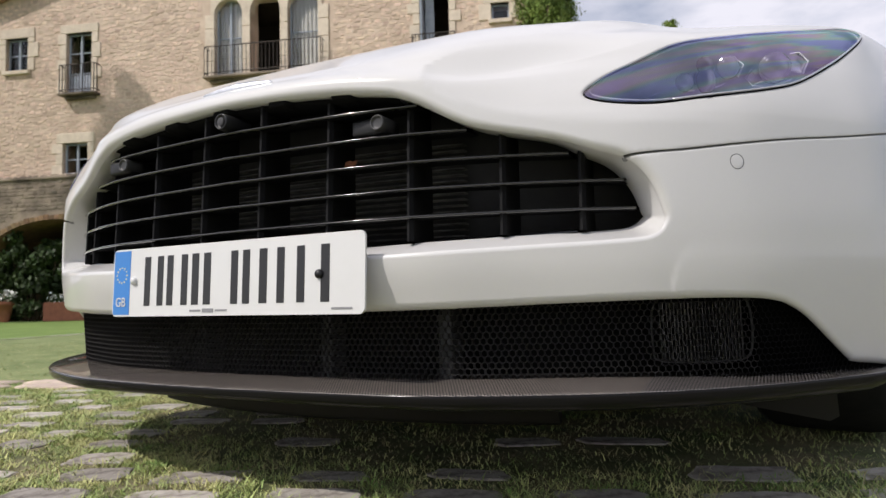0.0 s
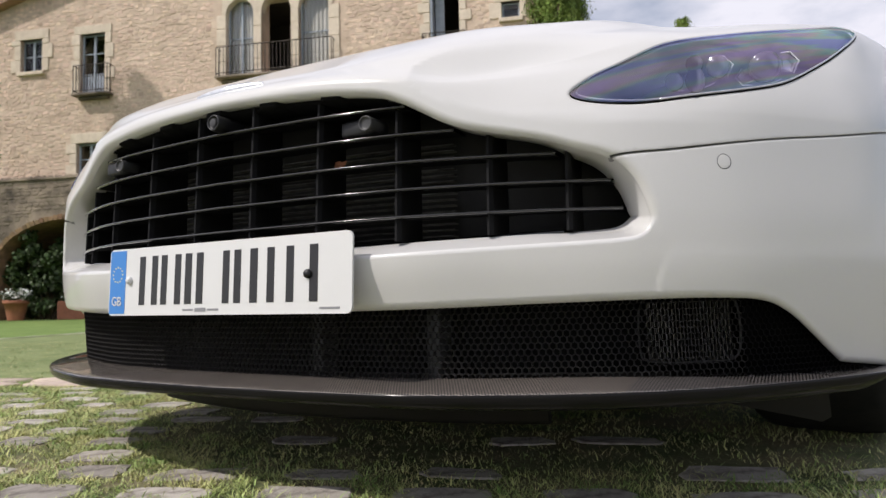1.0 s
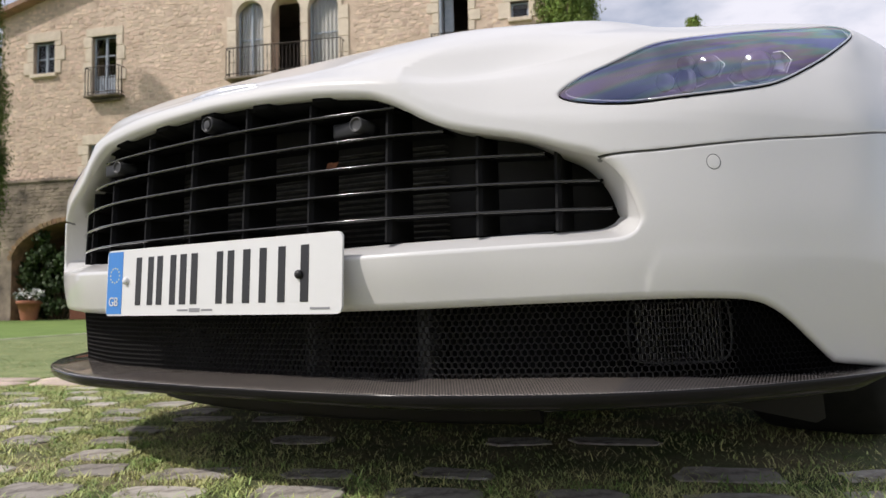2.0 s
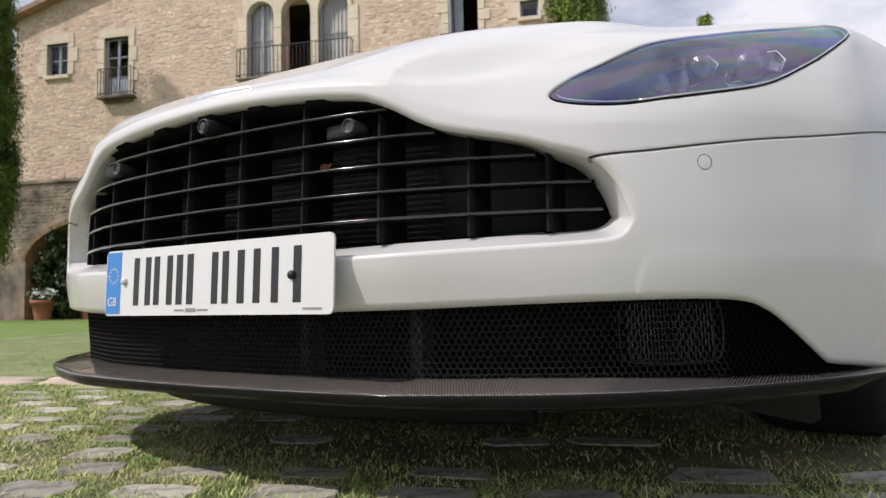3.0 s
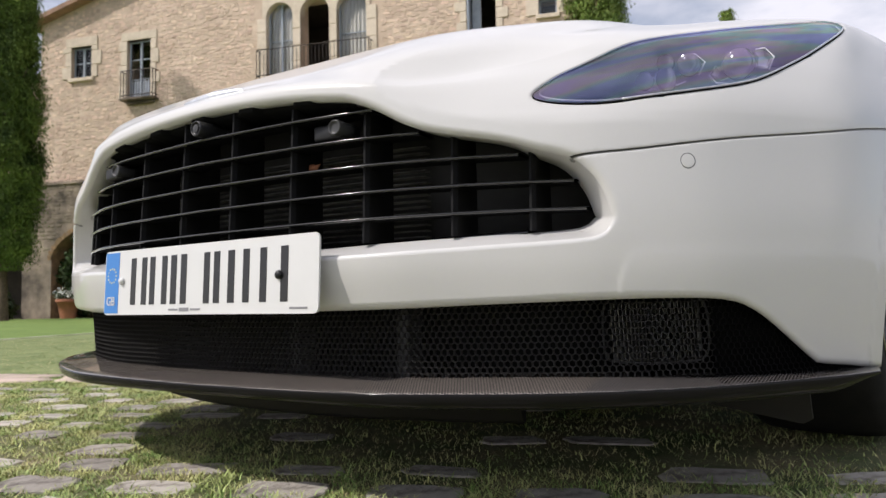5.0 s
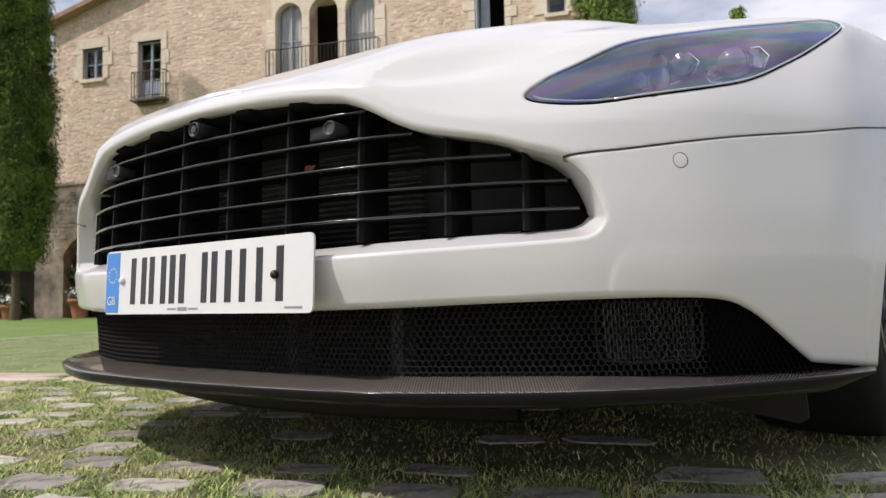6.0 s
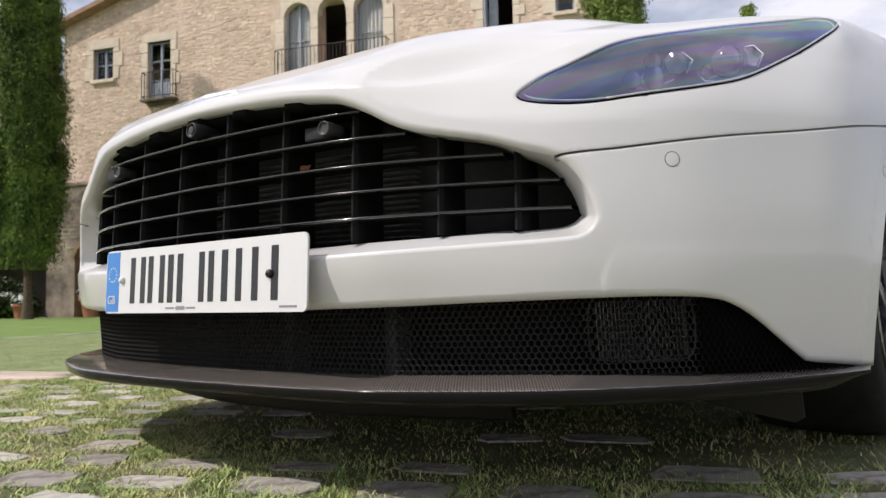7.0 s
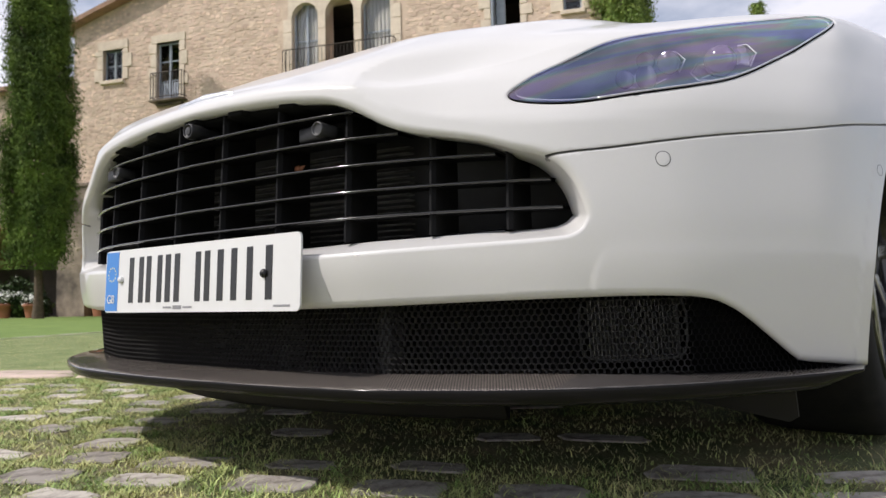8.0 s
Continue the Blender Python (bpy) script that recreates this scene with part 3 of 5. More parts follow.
solid = ~drop & ~in_lamp & ~in_gap
both_sides("bonnet", solid & ~below, PAINT, "pearl white bonnet with front wings")
both_sides("front_bumper", solid & below, PAINT, "pearl white bumper round the grille")


def mirrored(pts):
    return [(-p[0], p[1], p[2]) for p in pts]


def flange(name, line, depth, draw, mat, rise=0.0):
    """The inward return of a rolled edge, on both sides of the car; its lower ledge climbs by rise."""
    p = skin(line[:, 0], line[:, 1] / VS)
    rows = []
    for f in (0, .25, .6, 1.0):
        q = p.copy()
        q[:, 1] += depth * f
        q[:, 0] -= draw * f * smooth01((line[:, 0] - .42) / .12)
        q[:, 2] += rise * f * smooth01((3.95 - line[:, 1] / VS) / .45)
        rows.append([tuple(a) for a in q])
    v1, f1 = sheet(rows)
    n = len(v1)
    return on_car(name, v1 + mirrored(v1), f1 + [tuple(n + k for k in reversed(f)) for f in f1], mat)


flange("grille_return", grille_line, .036, .031, PAINT, .0145)
flange("chin_return", chin_line[chin_line[:, 0] < .8], .03, 0, PAINT)
# backing tube in the shut line; its grey stands for light inside the gap
gap_core = skin(shut_mid[:, 0], shut_mid[:, 1] / VS) + np.array([-.001, .006, 0])
for s in (1, -1):
    v1, f1 = tube([(q[0] * s, q[1], q[2]) for q in gap_core], .0045, 6)
    on_car("shut_line_seal", v1, f1, GAPGREY)


# ---- grille ----
def slat_plan(X):
    return float(SLATP(abs(X)))


SLATP = spline([0, .165, .277, .387, .475, .56], [-.003, .008, .026, .064, .108, .165])
gl_x, gl_z = grille_line[:, 0], HIGH_MID(grille_line[:, 1] / VS)
k_tip = int(np.argmax(gl_x))
upper_z = lambda X: float(np.interp(abs(X), gl_x[:k_tip + 1], gl_z[:k_tip + 1]))
lower_z = lambda X: float(np.interp(abs(X), gl_x[k_tip:][::-1], gl_z[k_tip:][::-1]))

for z0 in (.523, .487, .451, .416, .381):
    xs = np.linspace(0, .56, 200)
    ok = [x for x in xs if lower_z(x) + .002 < z0 < upper_z(x) - .002]
    xm = max(ok)
    xm -= .024 * float(smooth01((xm - .40) / .12))
    line = np.linspace(-xm, xm, 61)
    rows = []
    for dy, dz in ((.001, -.0019), (-.0015, -.0008), (-.0016, .0006), (.0008, .0022), (.008, .0032), (.035, .0018), (.035, -.0015), (.006, -.0022), (.001, -.0019)):
        rows.append([(x, slat_plan(x) + dy, z0 + dz - .0055 + .006 * x + .001 * (x / .5) ** 2) for x in line])
    v1, f1 = sheet(rows)
    ob = on_car("slat", v1, f1, SLATMAT)
    ob.data.materials.append(VANE)
    for p in ob.data.polygons:
        if 5 <= p.index // (len(line) - 1) <= 6:
            p.material_index = 1
rows = []
line = np.linspace(-.47, .47, 61)
for dy, dz in ((.044, -.004), (.040, .0), (.042, .004), (.08, .004), (.08, -.01)):
    rows.append([(x, float(PLAN(abs(x))) + dy, lower_z(x) + dz + .014) for x in line])
v1, f1 = sheet(rows)
on_car("lower_slat", v1, f1, GLOSSY)

for X in (.055, .167, .28, .39, .477):
    for s in (-1, 1):
        lo, hi = lower_z(X) + .016, upper_z(X) + .004
        bm = bmesh.new()
        y = slat_plan(X)
        n = 9
        ring = []
        for i in range(n):
            z = lo + (hi - lo) * i / (n - 1)
            lean = .012 * (z - .44) / .1
            ring.append([(s * X - .0042, y + .013 + lean * .3, z), (s * X - .0016, y + .006 + lean * .3, z), (s * X + .0016, y + .006 + lean * .3, z), (s * X + .0042, y + .013 + lean * .3, z),
                         (s * X + .0042 - s * .004, y + .07, z), (s * X - .0042 - s * .004, y + .07, z)])
        v1, f1 = sheet([r + [r[0]] for r in ring])
        bm.free()
        ob = on_car("vane", v1, f1, VANE, None, "", False)
        ob.data.materials.append(VANESIDE)
        for p in ob.data.polygons:
            if p.index % 6 > 2:
                p.material_index = 1

# cavity behind the grille
xs = np.linspace(-.60, .60, 49)
back = [[(x, slat_plan(x) * .75 + .13, .54), (x, slat_plan(x) * .75 + .14, .45), (x, slat_plan(x) * .75 + .13, .29)] for x in xs]
v1, f1 = sheet([[(x, float(PLAN(abs(x))) + .058, .50 if abs(x) > .36 else .555) for x in xs], *[[b[k] for b in back] for k in range(3)], [(x, float(PLAN(abs(x))) + .05, .305) for x in xs]])
on_car("grille_shroud", v1, f1, CAVITY)
for s in (-1, 1):
    v1, f1 = sheet([[(s * .60, .20, .47), (s * .60, .20, .29)], [(s * .60, .34, .47), (s * .60, .34, .29)]])
    on_car("shroud_side", v1, f1, CAVITY)
for i in range(17):
    z = .352 + i * .0085
    v1, f1 = sheet([[(x, slat_plan(x) * .8 + .105 + dy, z + dz) for x in np.linspace(-.27, .31, 25)] for dy, dz in ((0, -.001), (-.002, 0), (0, .001), (.012, .001), (.012, -.001))])
    on_car("radiator_fin", v1, f1, FIN)
# toothed black sealing strip under the bonnet lip
strip = []
for i, x in enumerate(np.linspace(-.275, .275, 111)):
    tooth = .011 if (i // 7) % 3 == 1 else 0.0
    y, z = float(PLAN(abs(x))) + float(SET_MID(6.9)) + .011 + .012, upper_z(x)
    strip.append([(x, y - .003 - tooth, z + .002), (x, y - .004 - tooth, z - .007), (x, y + .03, z - .012)])
v1, f1 = sheet([[b[k] for b in strip] for k in range(3)])
on_car("bonnet_seal", v1, f1, GAP)


def round_lens(name, centre, r, depth, body, glass, label=""):
    """A small sensor: a drum that points forward, a recessed face and a domed button."""
    c = Vector(centre)
    prof = [(r, depth), (r, .002), (r * .93, 0), (r * .8, 0), (r * .78, .002), (r * .55, .0025)]
    verts, faces = [], []
    for pr, dy in prof:
        verts += [(c.x + pr * math.cos(a), c.y + dy, c.z + pr * math.sin(a)) for a in np.linspace(0, 2 * math.pi, 24, endpoint=False)]
    for i in range(len(prof) - 1):
        faces += [(i * 24 + k, i * 24 + (k + 1) % 24, (i + 1) * 24 + (k + 1) % 24, (i + 1) * 24 + k) for k in range(24)]
    faces.append(tuple((len(prof) - 1) * 24 + k for k in range(24)))
    return on_car(name, verts, faces, body, None, label)


# a dry leaf caught in front of the radiator
leaf = [(-.011, 0, -.002), (-.007, -.002, .007), (-.001, .001, .009), (.004, -.002, .006), (.012, .002, .008), (.008, 0, 0), (.010, -.003, -.008), (.001, .001, -.006), (-.006, -.002, -.009)]
tagged(new("dry_leaf", mesh_from("dry_leaf", [Vector(q) + Vector((.196, .070, .488)) for q in leaf] + [Vector(q) + Vector((.196, .0706, .488)) for q in leaf] + [Vector((.198, .066, .488)), Vector((.198, .0666, .488))],
                   [(i, (i + 1) % 9, 18) for i in range(9)] + [(9 + (i + 1) % 9, 9 + i, 19) for i in range(9)], DEADLEAF)), "curled brown dry leaf caught in the grille", "leaf")

SENSOR = material("sensor_grey", (0.05, 0.05, 0.052), rough=0.4, dark=(0.035, 0.035, 0.035), scale=30)
c = (0, -.014, .533)
ob = round_lens("camera_pod", c, .012, .05, SATIN, GLOSSY, "small front camera under the bonnet lip")
v1 = [(c[0] + .006 * math.cos(a) * k, c[1] - .001 * (1 - k), c[2] + .006 * math.sin(a) * k) for k in (1, .5) for a in np.linspace(0, 2 * math.pi, 16, endpoint=False)]
f1 = [(k, (k + 1) % 16, 16 + (k + 1) % 16, 16 + k) for k in range(16)] + [tuple(range(16, 32))]
on_car("camera_glass", v1, f1, SENSOR, ob)
for x, y, z in ((.245, .014, .502), (-.245, .014, .502)):
    c = (x, y, z)
    round_lens("parking_sensor", c, .0105, .03, SENSOR, SENSOR, "round grey parking sensor")
    bm = bmesh.new()
    box(bm, (c[0] - .046, c[1] + .010, c[2] - .012), (c[0] + .006, c[1] + .05, c[2] + .010), .004)
    car_part("sensor_bracket", bm, SATIN)

# round sensor buttons on the bumper corners
for s in (1, -1):
    for X, v, size in ((.650, 4.82, 1.0), (.868, 4.785, .8)):
        p = Vector(plain_skin(np.array([X]), np.array([v]))[0])
        n = Vector(skin_normals(np.array([X]), np.array([v]), False)[0])
        if n.y > 0:
            n.negate()
        a = n.cross(Vector((0, 0, 1))).normalized()
        b = n.cross(a)
        for name, prof, mat in (("corner_sensor", ((.0088, -.002), (.0088, .00005), (.0085, .00012), (.003, .00015)), PAINT), ("sensor_seal", ((.0096, -.003), (.0096, .0002), (.0089, .0002), (.0089, -.003)), SENSOR)):
            verts, faces = [], []
            for r, h in prof:
                for w in np.linspace(0, 2 * math.pi, 32, endpoint=False):
                    q = p + a * (r * size * math.cos(w)) + b * (r * size * math.sin(w)) + n * h
                    verts.append((q.x * s, q.y, q.z))
            for i in range(3):
                faces += [(i * 32 + k, i * 32 + (k + 1) % 32, (i + 1) * 32 + (k + 1) % 32, (i + 1) * 32 + k) for k in range(32)]
            if name == "corner_sensor":
                faces.append(tuple(96 + k for k in range(32)))
            on_car(name, verts, faces, mat)

# ---- headlamps ----
lens_pts = plain_skin(flat[:, 0], flat[:, 1] / VS)
lens_pts[:, 1] -= .0015
for s in (1, -1):
    idx = np.nonzero(in_lamp & ~drop)[0]
    used = sorted({int(q) for i in idx for q in tris[i]})
    remap = {q: k for k, q in enumerate(used)}
    faces = [tuple(remap[q] for q in tris[i]) for i in idx]
    flip = np.array([s, 1, 1])
    lamp_edge = plain_skin(lamp_line[:, 0], lamp_line[:, 1] / VS)
    housing_shift = np.array([-.012, .115, -.014])
    mid = lamp_edge.mean(0)
    deep = lamp_edge + housing_shift + (mid - lamp_edge) * np.array([.10, .05, .16])
    rows = [[tuple(q * flip) for q in np.vstack([r, r[:1]])] for r in (lamp_edge + np.array([0, .003, -.002]), lamp_edge * .5 + deep * .5 + np.array([0, 0, -.004]), deep)]
    v1, f1 = sheet(rows)
    headlamp = on_car("headlamp", v1, f1, HOUSING, None, "swept-back clear headlamp with dark grey housing")
    inner = lens_pts[used] + housing_shift + (mid - lens_pts[used]) * np.array([.10, .05, .16])
    on_car("reflector_panel", (inner * flip).tolist(), faces, HOUSING, headlamp)
    cover = on_car("lens_cover", (lens_pts[used] * flip).tolist(), faces, LENS, headlamp, "clear bluish lens")
    cover.visible_shadow = False
    v1, f1 = tube([tuple((q + np.array([0, .0005, -.0012])) * flip) for q in lamp_edge], .0012, 6, True)
    on_car("lens_seal", v1, f1, GAP, headlamp)

    rim_line = lamp_line.mean(0) + (lamp_line - lamp_line.mean(0)) * np.array([.972, .93])
    rim = plain_skin(rim_line[:, 0], rim_line[:, 1] / VS) + np.array([0, .006, -.001])
    v1, f1 = tube([tuple(q * flip) for q in rim], .0011, 6, True)
    on_car("lens_rim", v1, f1, BEZEL, headlamp)

    def bowl(name, centre, r, mat, squash=1.0):
        verts, faces = [], []
        cx, cy, cz = centre
        prof = [(1.12, .012), (1.12, -.001), (1.0, 0)] + [(math.cos(t), -.30 * r * math.sin(t)) for t in (.25, .5, .75, 1.0, 1.25, 1.48)]
        for k, dy in prof:
            verts += [((cx + k * r * math.cos(a)) * s, cy + dy, cz + k * r * squash * math.sin(a)) for a in np.linspace(0, 2 * math.pi, 24, endpoint=False)]
        for i in range(len(prof) - 1):
            faces += [(i * 24 + k, i * 24 + (k + 1) % 24, (i + 1) * 24 + (k + 1) % 24, (i + 1) * 24 + k) for k in range(24)]
        faces.append(tuple((len(prof) - 1) * 24 + k for k in range(24)))
        on_car(name, verts, faces, mat, headlamp)

    lower = lamp_edge[int(np.argmax(lamp_edge[:, 0])):]
    lower = lower[lower[:, 0] > .585]
    v1, f1 = tube([tuple((q + np.array([0, -.0006, .0012])) * flip) for q in lower], .0013, 6)
    on_car("lower_trim", v1, f1, CHROME, headlamp, "thin silver lower lens trim")

    def bezel(centre, w, h, r):
        """Bright broken outline round a lamp and the facetted cups beside it."""
        cx, cy, cz = centre
        at = lambda x, z, d=0.0: ((cx + x * w) * s, cy + .35 * x * w + d, cz + z * h + .18 * x * w)
        for arc in (((.45, 1.05), (.72, .98), (.98, .15), (.80, -.75)), ((-.78, .55), (-.98, -.05), (-.78, -.8), (-.45, -1.0)), ((-.05, -1.08), (.2, -1.1), (.42, -.98))):
            v, f = tube([at(*q) for q in arc], r, 6)
            on_car("bezel", v, f, BEZEL, headlamp)
        for cup in (((.40, .95), (.70, .9), (.92, .12), (.74, -.65), (.36, -.35)), ((-.38, .5), (-.74, .45), (-.92, -.05), (-.72, -.72), (-.34, -.6))):
            mx, mz = sum(q[0] for q in cup) / 5, sum(q[1] for q in cup) / 5
            v = [at(*q, .001) for q in cup] + [at(mx + (q[0] - mx) * .55, mz + (q[1] - mz) * .55, .010) for q in cup]
            on_car("reflector_cup", v, [(k, (k + 1) % 5, 5 + (k + 1) % 5, 5 + k) for k in range(5)] + [(5, 6, 7, 8, 9)], HOUSING_LIGHT, headlamp, "", False)

    pj = (.699, .305, .575)
    ld = (.6195, .254, .566)
    bowl("projector", (pj[0], pj[1], pj[2]), .018, BULB)
    bezel((pj[0] + .002, pj[1] + .012, pj[2] - .002), .040, .0175, .0012)
    bezel((ld[0], ld[1] + .008, ld[2]), .043, .017, .0011)
    bowl("small_lens", (ld[0] + .024, ld[1] + .004, ld[2] + .006), .0125, BULB)
    bowl("small_lens", (ld[0] - .004, ld[1] - .004, ld[2] - .010), .0110, BULB, 1.3)
    bowl("small_lens", (ld[0] - .004, ld[1] - .004, ld[2] + .012), .0095, BULB)
    bowl("small_lens", (ld[0] - .030, ld[1] - .014, ld[2] - .010), .0100, BULB)

# ---- nose badge: a plain winged outline in bright metal ----
bverts, bfaces = [], []
for i, x in enumerate(np.linspace(-.068, .068, 35)):
    h = .007 * max(0, 1 - abs(x) / .0681) ** .5 + .0004
    edge = max(0, 1 - abs(x) / .0681) ** .3
    for k, lift in ((-1, .0), (-.8, .004), (.8, .004), (1, .0)):
        v = 7.85 + k * h / .05
        q = plain_skin(np.array([abs(x)]), np.array([v]))[0]
        bverts.append((x, q[1] - lift * .6 * edge, q[2] + lift * 1.3 * edge))
for i in range(34):
    bfaces += [(i * 4 + k, i * 4 + k + 1, (i + 1) * 4 + k + 1, (i + 1) * 4 + k) for k in range(3)]
on_car("nose_badge", bverts, bfaces, CHROME, None, "bright chrome winged badge")

# ---- chin: honeycomb mesh, splitter, undertray ----
EDGE_Z = lambda X: .159 + .006 * (abs(X) / .82) ** 2
srows = []
sx = np.sin(np.linspace(-math.pi / 2, math.pi / 2, 121)) * .828 + .004
for dy, dz in ((.085, .015), (.050, .012), (.015, .008), (-.008, .0035), (-.0215, .0018), (-.0243, .0002), (-.0250, -.0025), (-.0235, -.008), (-.0195, -.013), (-.008, -.0165), (.12, -.018)):
    srows.append([(x, float(PLAN(abs(x))) + dy + .004, EDGE_Z(x) + dz * ((1 + .25 * smooth01(abs(x) / .6)) * (1 - .75 * smooth01((abs(x) - .775) / .063)) if dz < 0 else 1 - .92 * smooth01((abs(x) - .45) / .33))) for x in sx])
v1, f1 = sheet(srows)
n = len(sx)
f1 += [tuple(i * n for i in range(len(srows))), tuple(i * n + n - 1 for i in reversed(range(len(srows))))]
splitter = on_car("front_splitter", v1, f1, CARBON, None, "lacquered carbon fibre front splitter")
splitter.data.materials.append(CARBONEDGE)
splitter.data.materials.append(CARBONEND)
for p in splitter.data.polygons:
    if p.index >= 5 * (n - 1):
        p.material_index = 1
    elif abs(p.center.x) > .585:
        p.material_index = 2

MESH_SET = .043
arc_x = np.linspace(0, .82, 900)
arc_s = np.concatenate([[0], np.cumsum(np.hypot(np.diff(arc_x), np.diff(PLAN(arc_x))))])


def mesh_point(s, z, dy):
    x = float(np.interp(abs(s), arc_s, arc_x)) * (1 if s >= 0 else -1)
    return (x, float(PLAN(abs(x))) + MESH_SET + (.27 - z) * .10 + dy, z)


PITCH = .0088
inner_cells, end_cells = ([], []), {1: ([], []), -1: ([], [])}
row_h = PITCH * .866
n_rows, n_half = 14, 108
for r in range(n_rows):
    for cidx in range(-n_half, n_half + 1):
        s0 = (cidx + (.5 if r % 2 else 0)) * PITCH
        z0 = .166 + r * row_h
        if abs(s0) > arc_s[-1] - .05:
            continue
        xx = float(np.interp(abs(s0), arc_s, arc_x))
        if z0 > .275 or z0 < EDGE_Z(xx) + .012 - .011 * smooth01((xx - .45) / .33):
            continue
        mv, mf = end_cells[1 if s0 > 0 else -1] if abs(s0) > .702 else inner_cells
        o = len(mv)
        ca = [(math.sin(k * math.pi / 3), math.cos(k * math.pi / 3)) for k in range(6)]
        for rad, dy in ((PITCH * .577, 0.0), (PITCH * .53, -.0006), (PITCH * .53, .005)):
            mv += [mesh_point(s0 + rad * a, z0 + rad * b, dy) for a, b in ca]
        for k in range(6):
            q = (k + 1) % 6
            mf += [(o + k, o + q, o + 6 + q, o + 6 + k), (o + 6 + k, o + 6 + q, o + 12 + q, o + 12 + k)]
on_car("honeycomb_mesh", *inner_cells, MESHMAT, None, "black honeycomb air intake mesh", False)
for cells in end_cells.values():
    on_car("blanked_mesh", *cells, VANE, None, "closed black honeycomb end panel", False)
v1, f1 = sheet([[mesh_point(s, z, d) for s in np.linspace(-.95, .95, 80)] for z, d in ((.29, .04), (.285, .075), (.16, .075), (.155, .02))])
on_car("intake_back", v1, f1, UNDER)
for s0 in (-.30, -.12, .12, .30):
    bm = bmesh.new()
    p = mesh_point(s0 + .003, .22, 0)
    box(bm, (p[0] - .010, p[1] + .010, .16), (p[0] + .010, p[1] + .045, .275), .003)
    car_part("intake_divider", bm, DIVIDER)
for s in (1, -1):
    for i in range(24 if s > 0 else 0):       # right duct only: left fins omitted, as they would catch the sun
        s0 = s * (.572 + i * .0047)
        a, b, c2, d2 = (mesh_point(s0 + k * .0007, z, dy) for k, z, dy in ((-.6, .188, .0085), (.6, .188, .0085), (.6, .262, .0085), (-.6, .262, .0085)))
        e, f, g, h = ((q[0], q[1] + .02, q[2]) for q in (a, b, c2, d2))
        on_car("cooler_fin", [a, b, c2, d2, e, f, g, h], [(0, 1, 2, 3), (0, 3, 7, 4), (1, 5, 6, 2), (3, 2, 6, 7)], COOLER, None, "", False)
    # blanked outer end of the intake, close behind the mesh, and the duct's frame
    v1, f1 = sheet([[mesh_point(s * q, z, d) for q in np.linspace(.701, .95, 16)] for z, d in ((.285, .05), (.28, .0065), (.16, .0065), (.155, .05))])
    on_car("intake_blank", v1, f1, UNDER)
    ring = rounded([(.562, .20), (.562, .245), (.571, .266), (.606, .270), (.656, .270), (.686, .266), (.695, .245), (.695, .21), (.686, .190), (.656, .187), (.606, .187), (.571, .190)], 4)
    v1, f1 = tube([mesh_point(s * q, z, .009) for q, z in ring], .0016, 6, True)
    on_car("duct_frame", v1, f1, DIVIDER)

tx = np.linspace(-.52, .52, 61)
v1, f1 = sheet([[(x * wide, float(PLAN(abs(x * wide))) + dy, z + .012 * (x / .52) ** 2) for x in tx] for dy, z, wide in ((.06, .147, 1.2), (.12, .142, 1.2), (.22, .134, 1.25))] + [[(x * 1.12, 1.2, .12) for x in tx], [(x * 1.4, 4.3, .15) for x in tx]])
on_car("undertray", v1, f1, UNDER)
for s in (1, -1):
    pts = [(.56, .47, .130), (.748, .445, .138), (.750, .450, .092), (.738, .453, .084), (.575, .475, .108)]
    v1 = [(s * x, y - .02, z) for x, y, z in pts] + [(s * x, y - .012, z) for x, y, z in pts]
    on_car("wheel_deflector", v1, [(0, 1, 2, 3, 4), (9, 8, 7, 6, 5)] + [(i, (i + 1) % 5, 5 + (i + 1) % 5, 5 + i) for i in range(5)], FLAP, None, "", False)
v1, f1 = sheet([[(x, .165 + .45 * x * x + dy, z) for x in np.linspace(-.40, .40, 31)] for dy, z in ((-.02, .140), (.0, .098), (.004, .093), (.009, .096), (.012, .140))])
on_car("centre_deflector", v1, f1, FLAP)

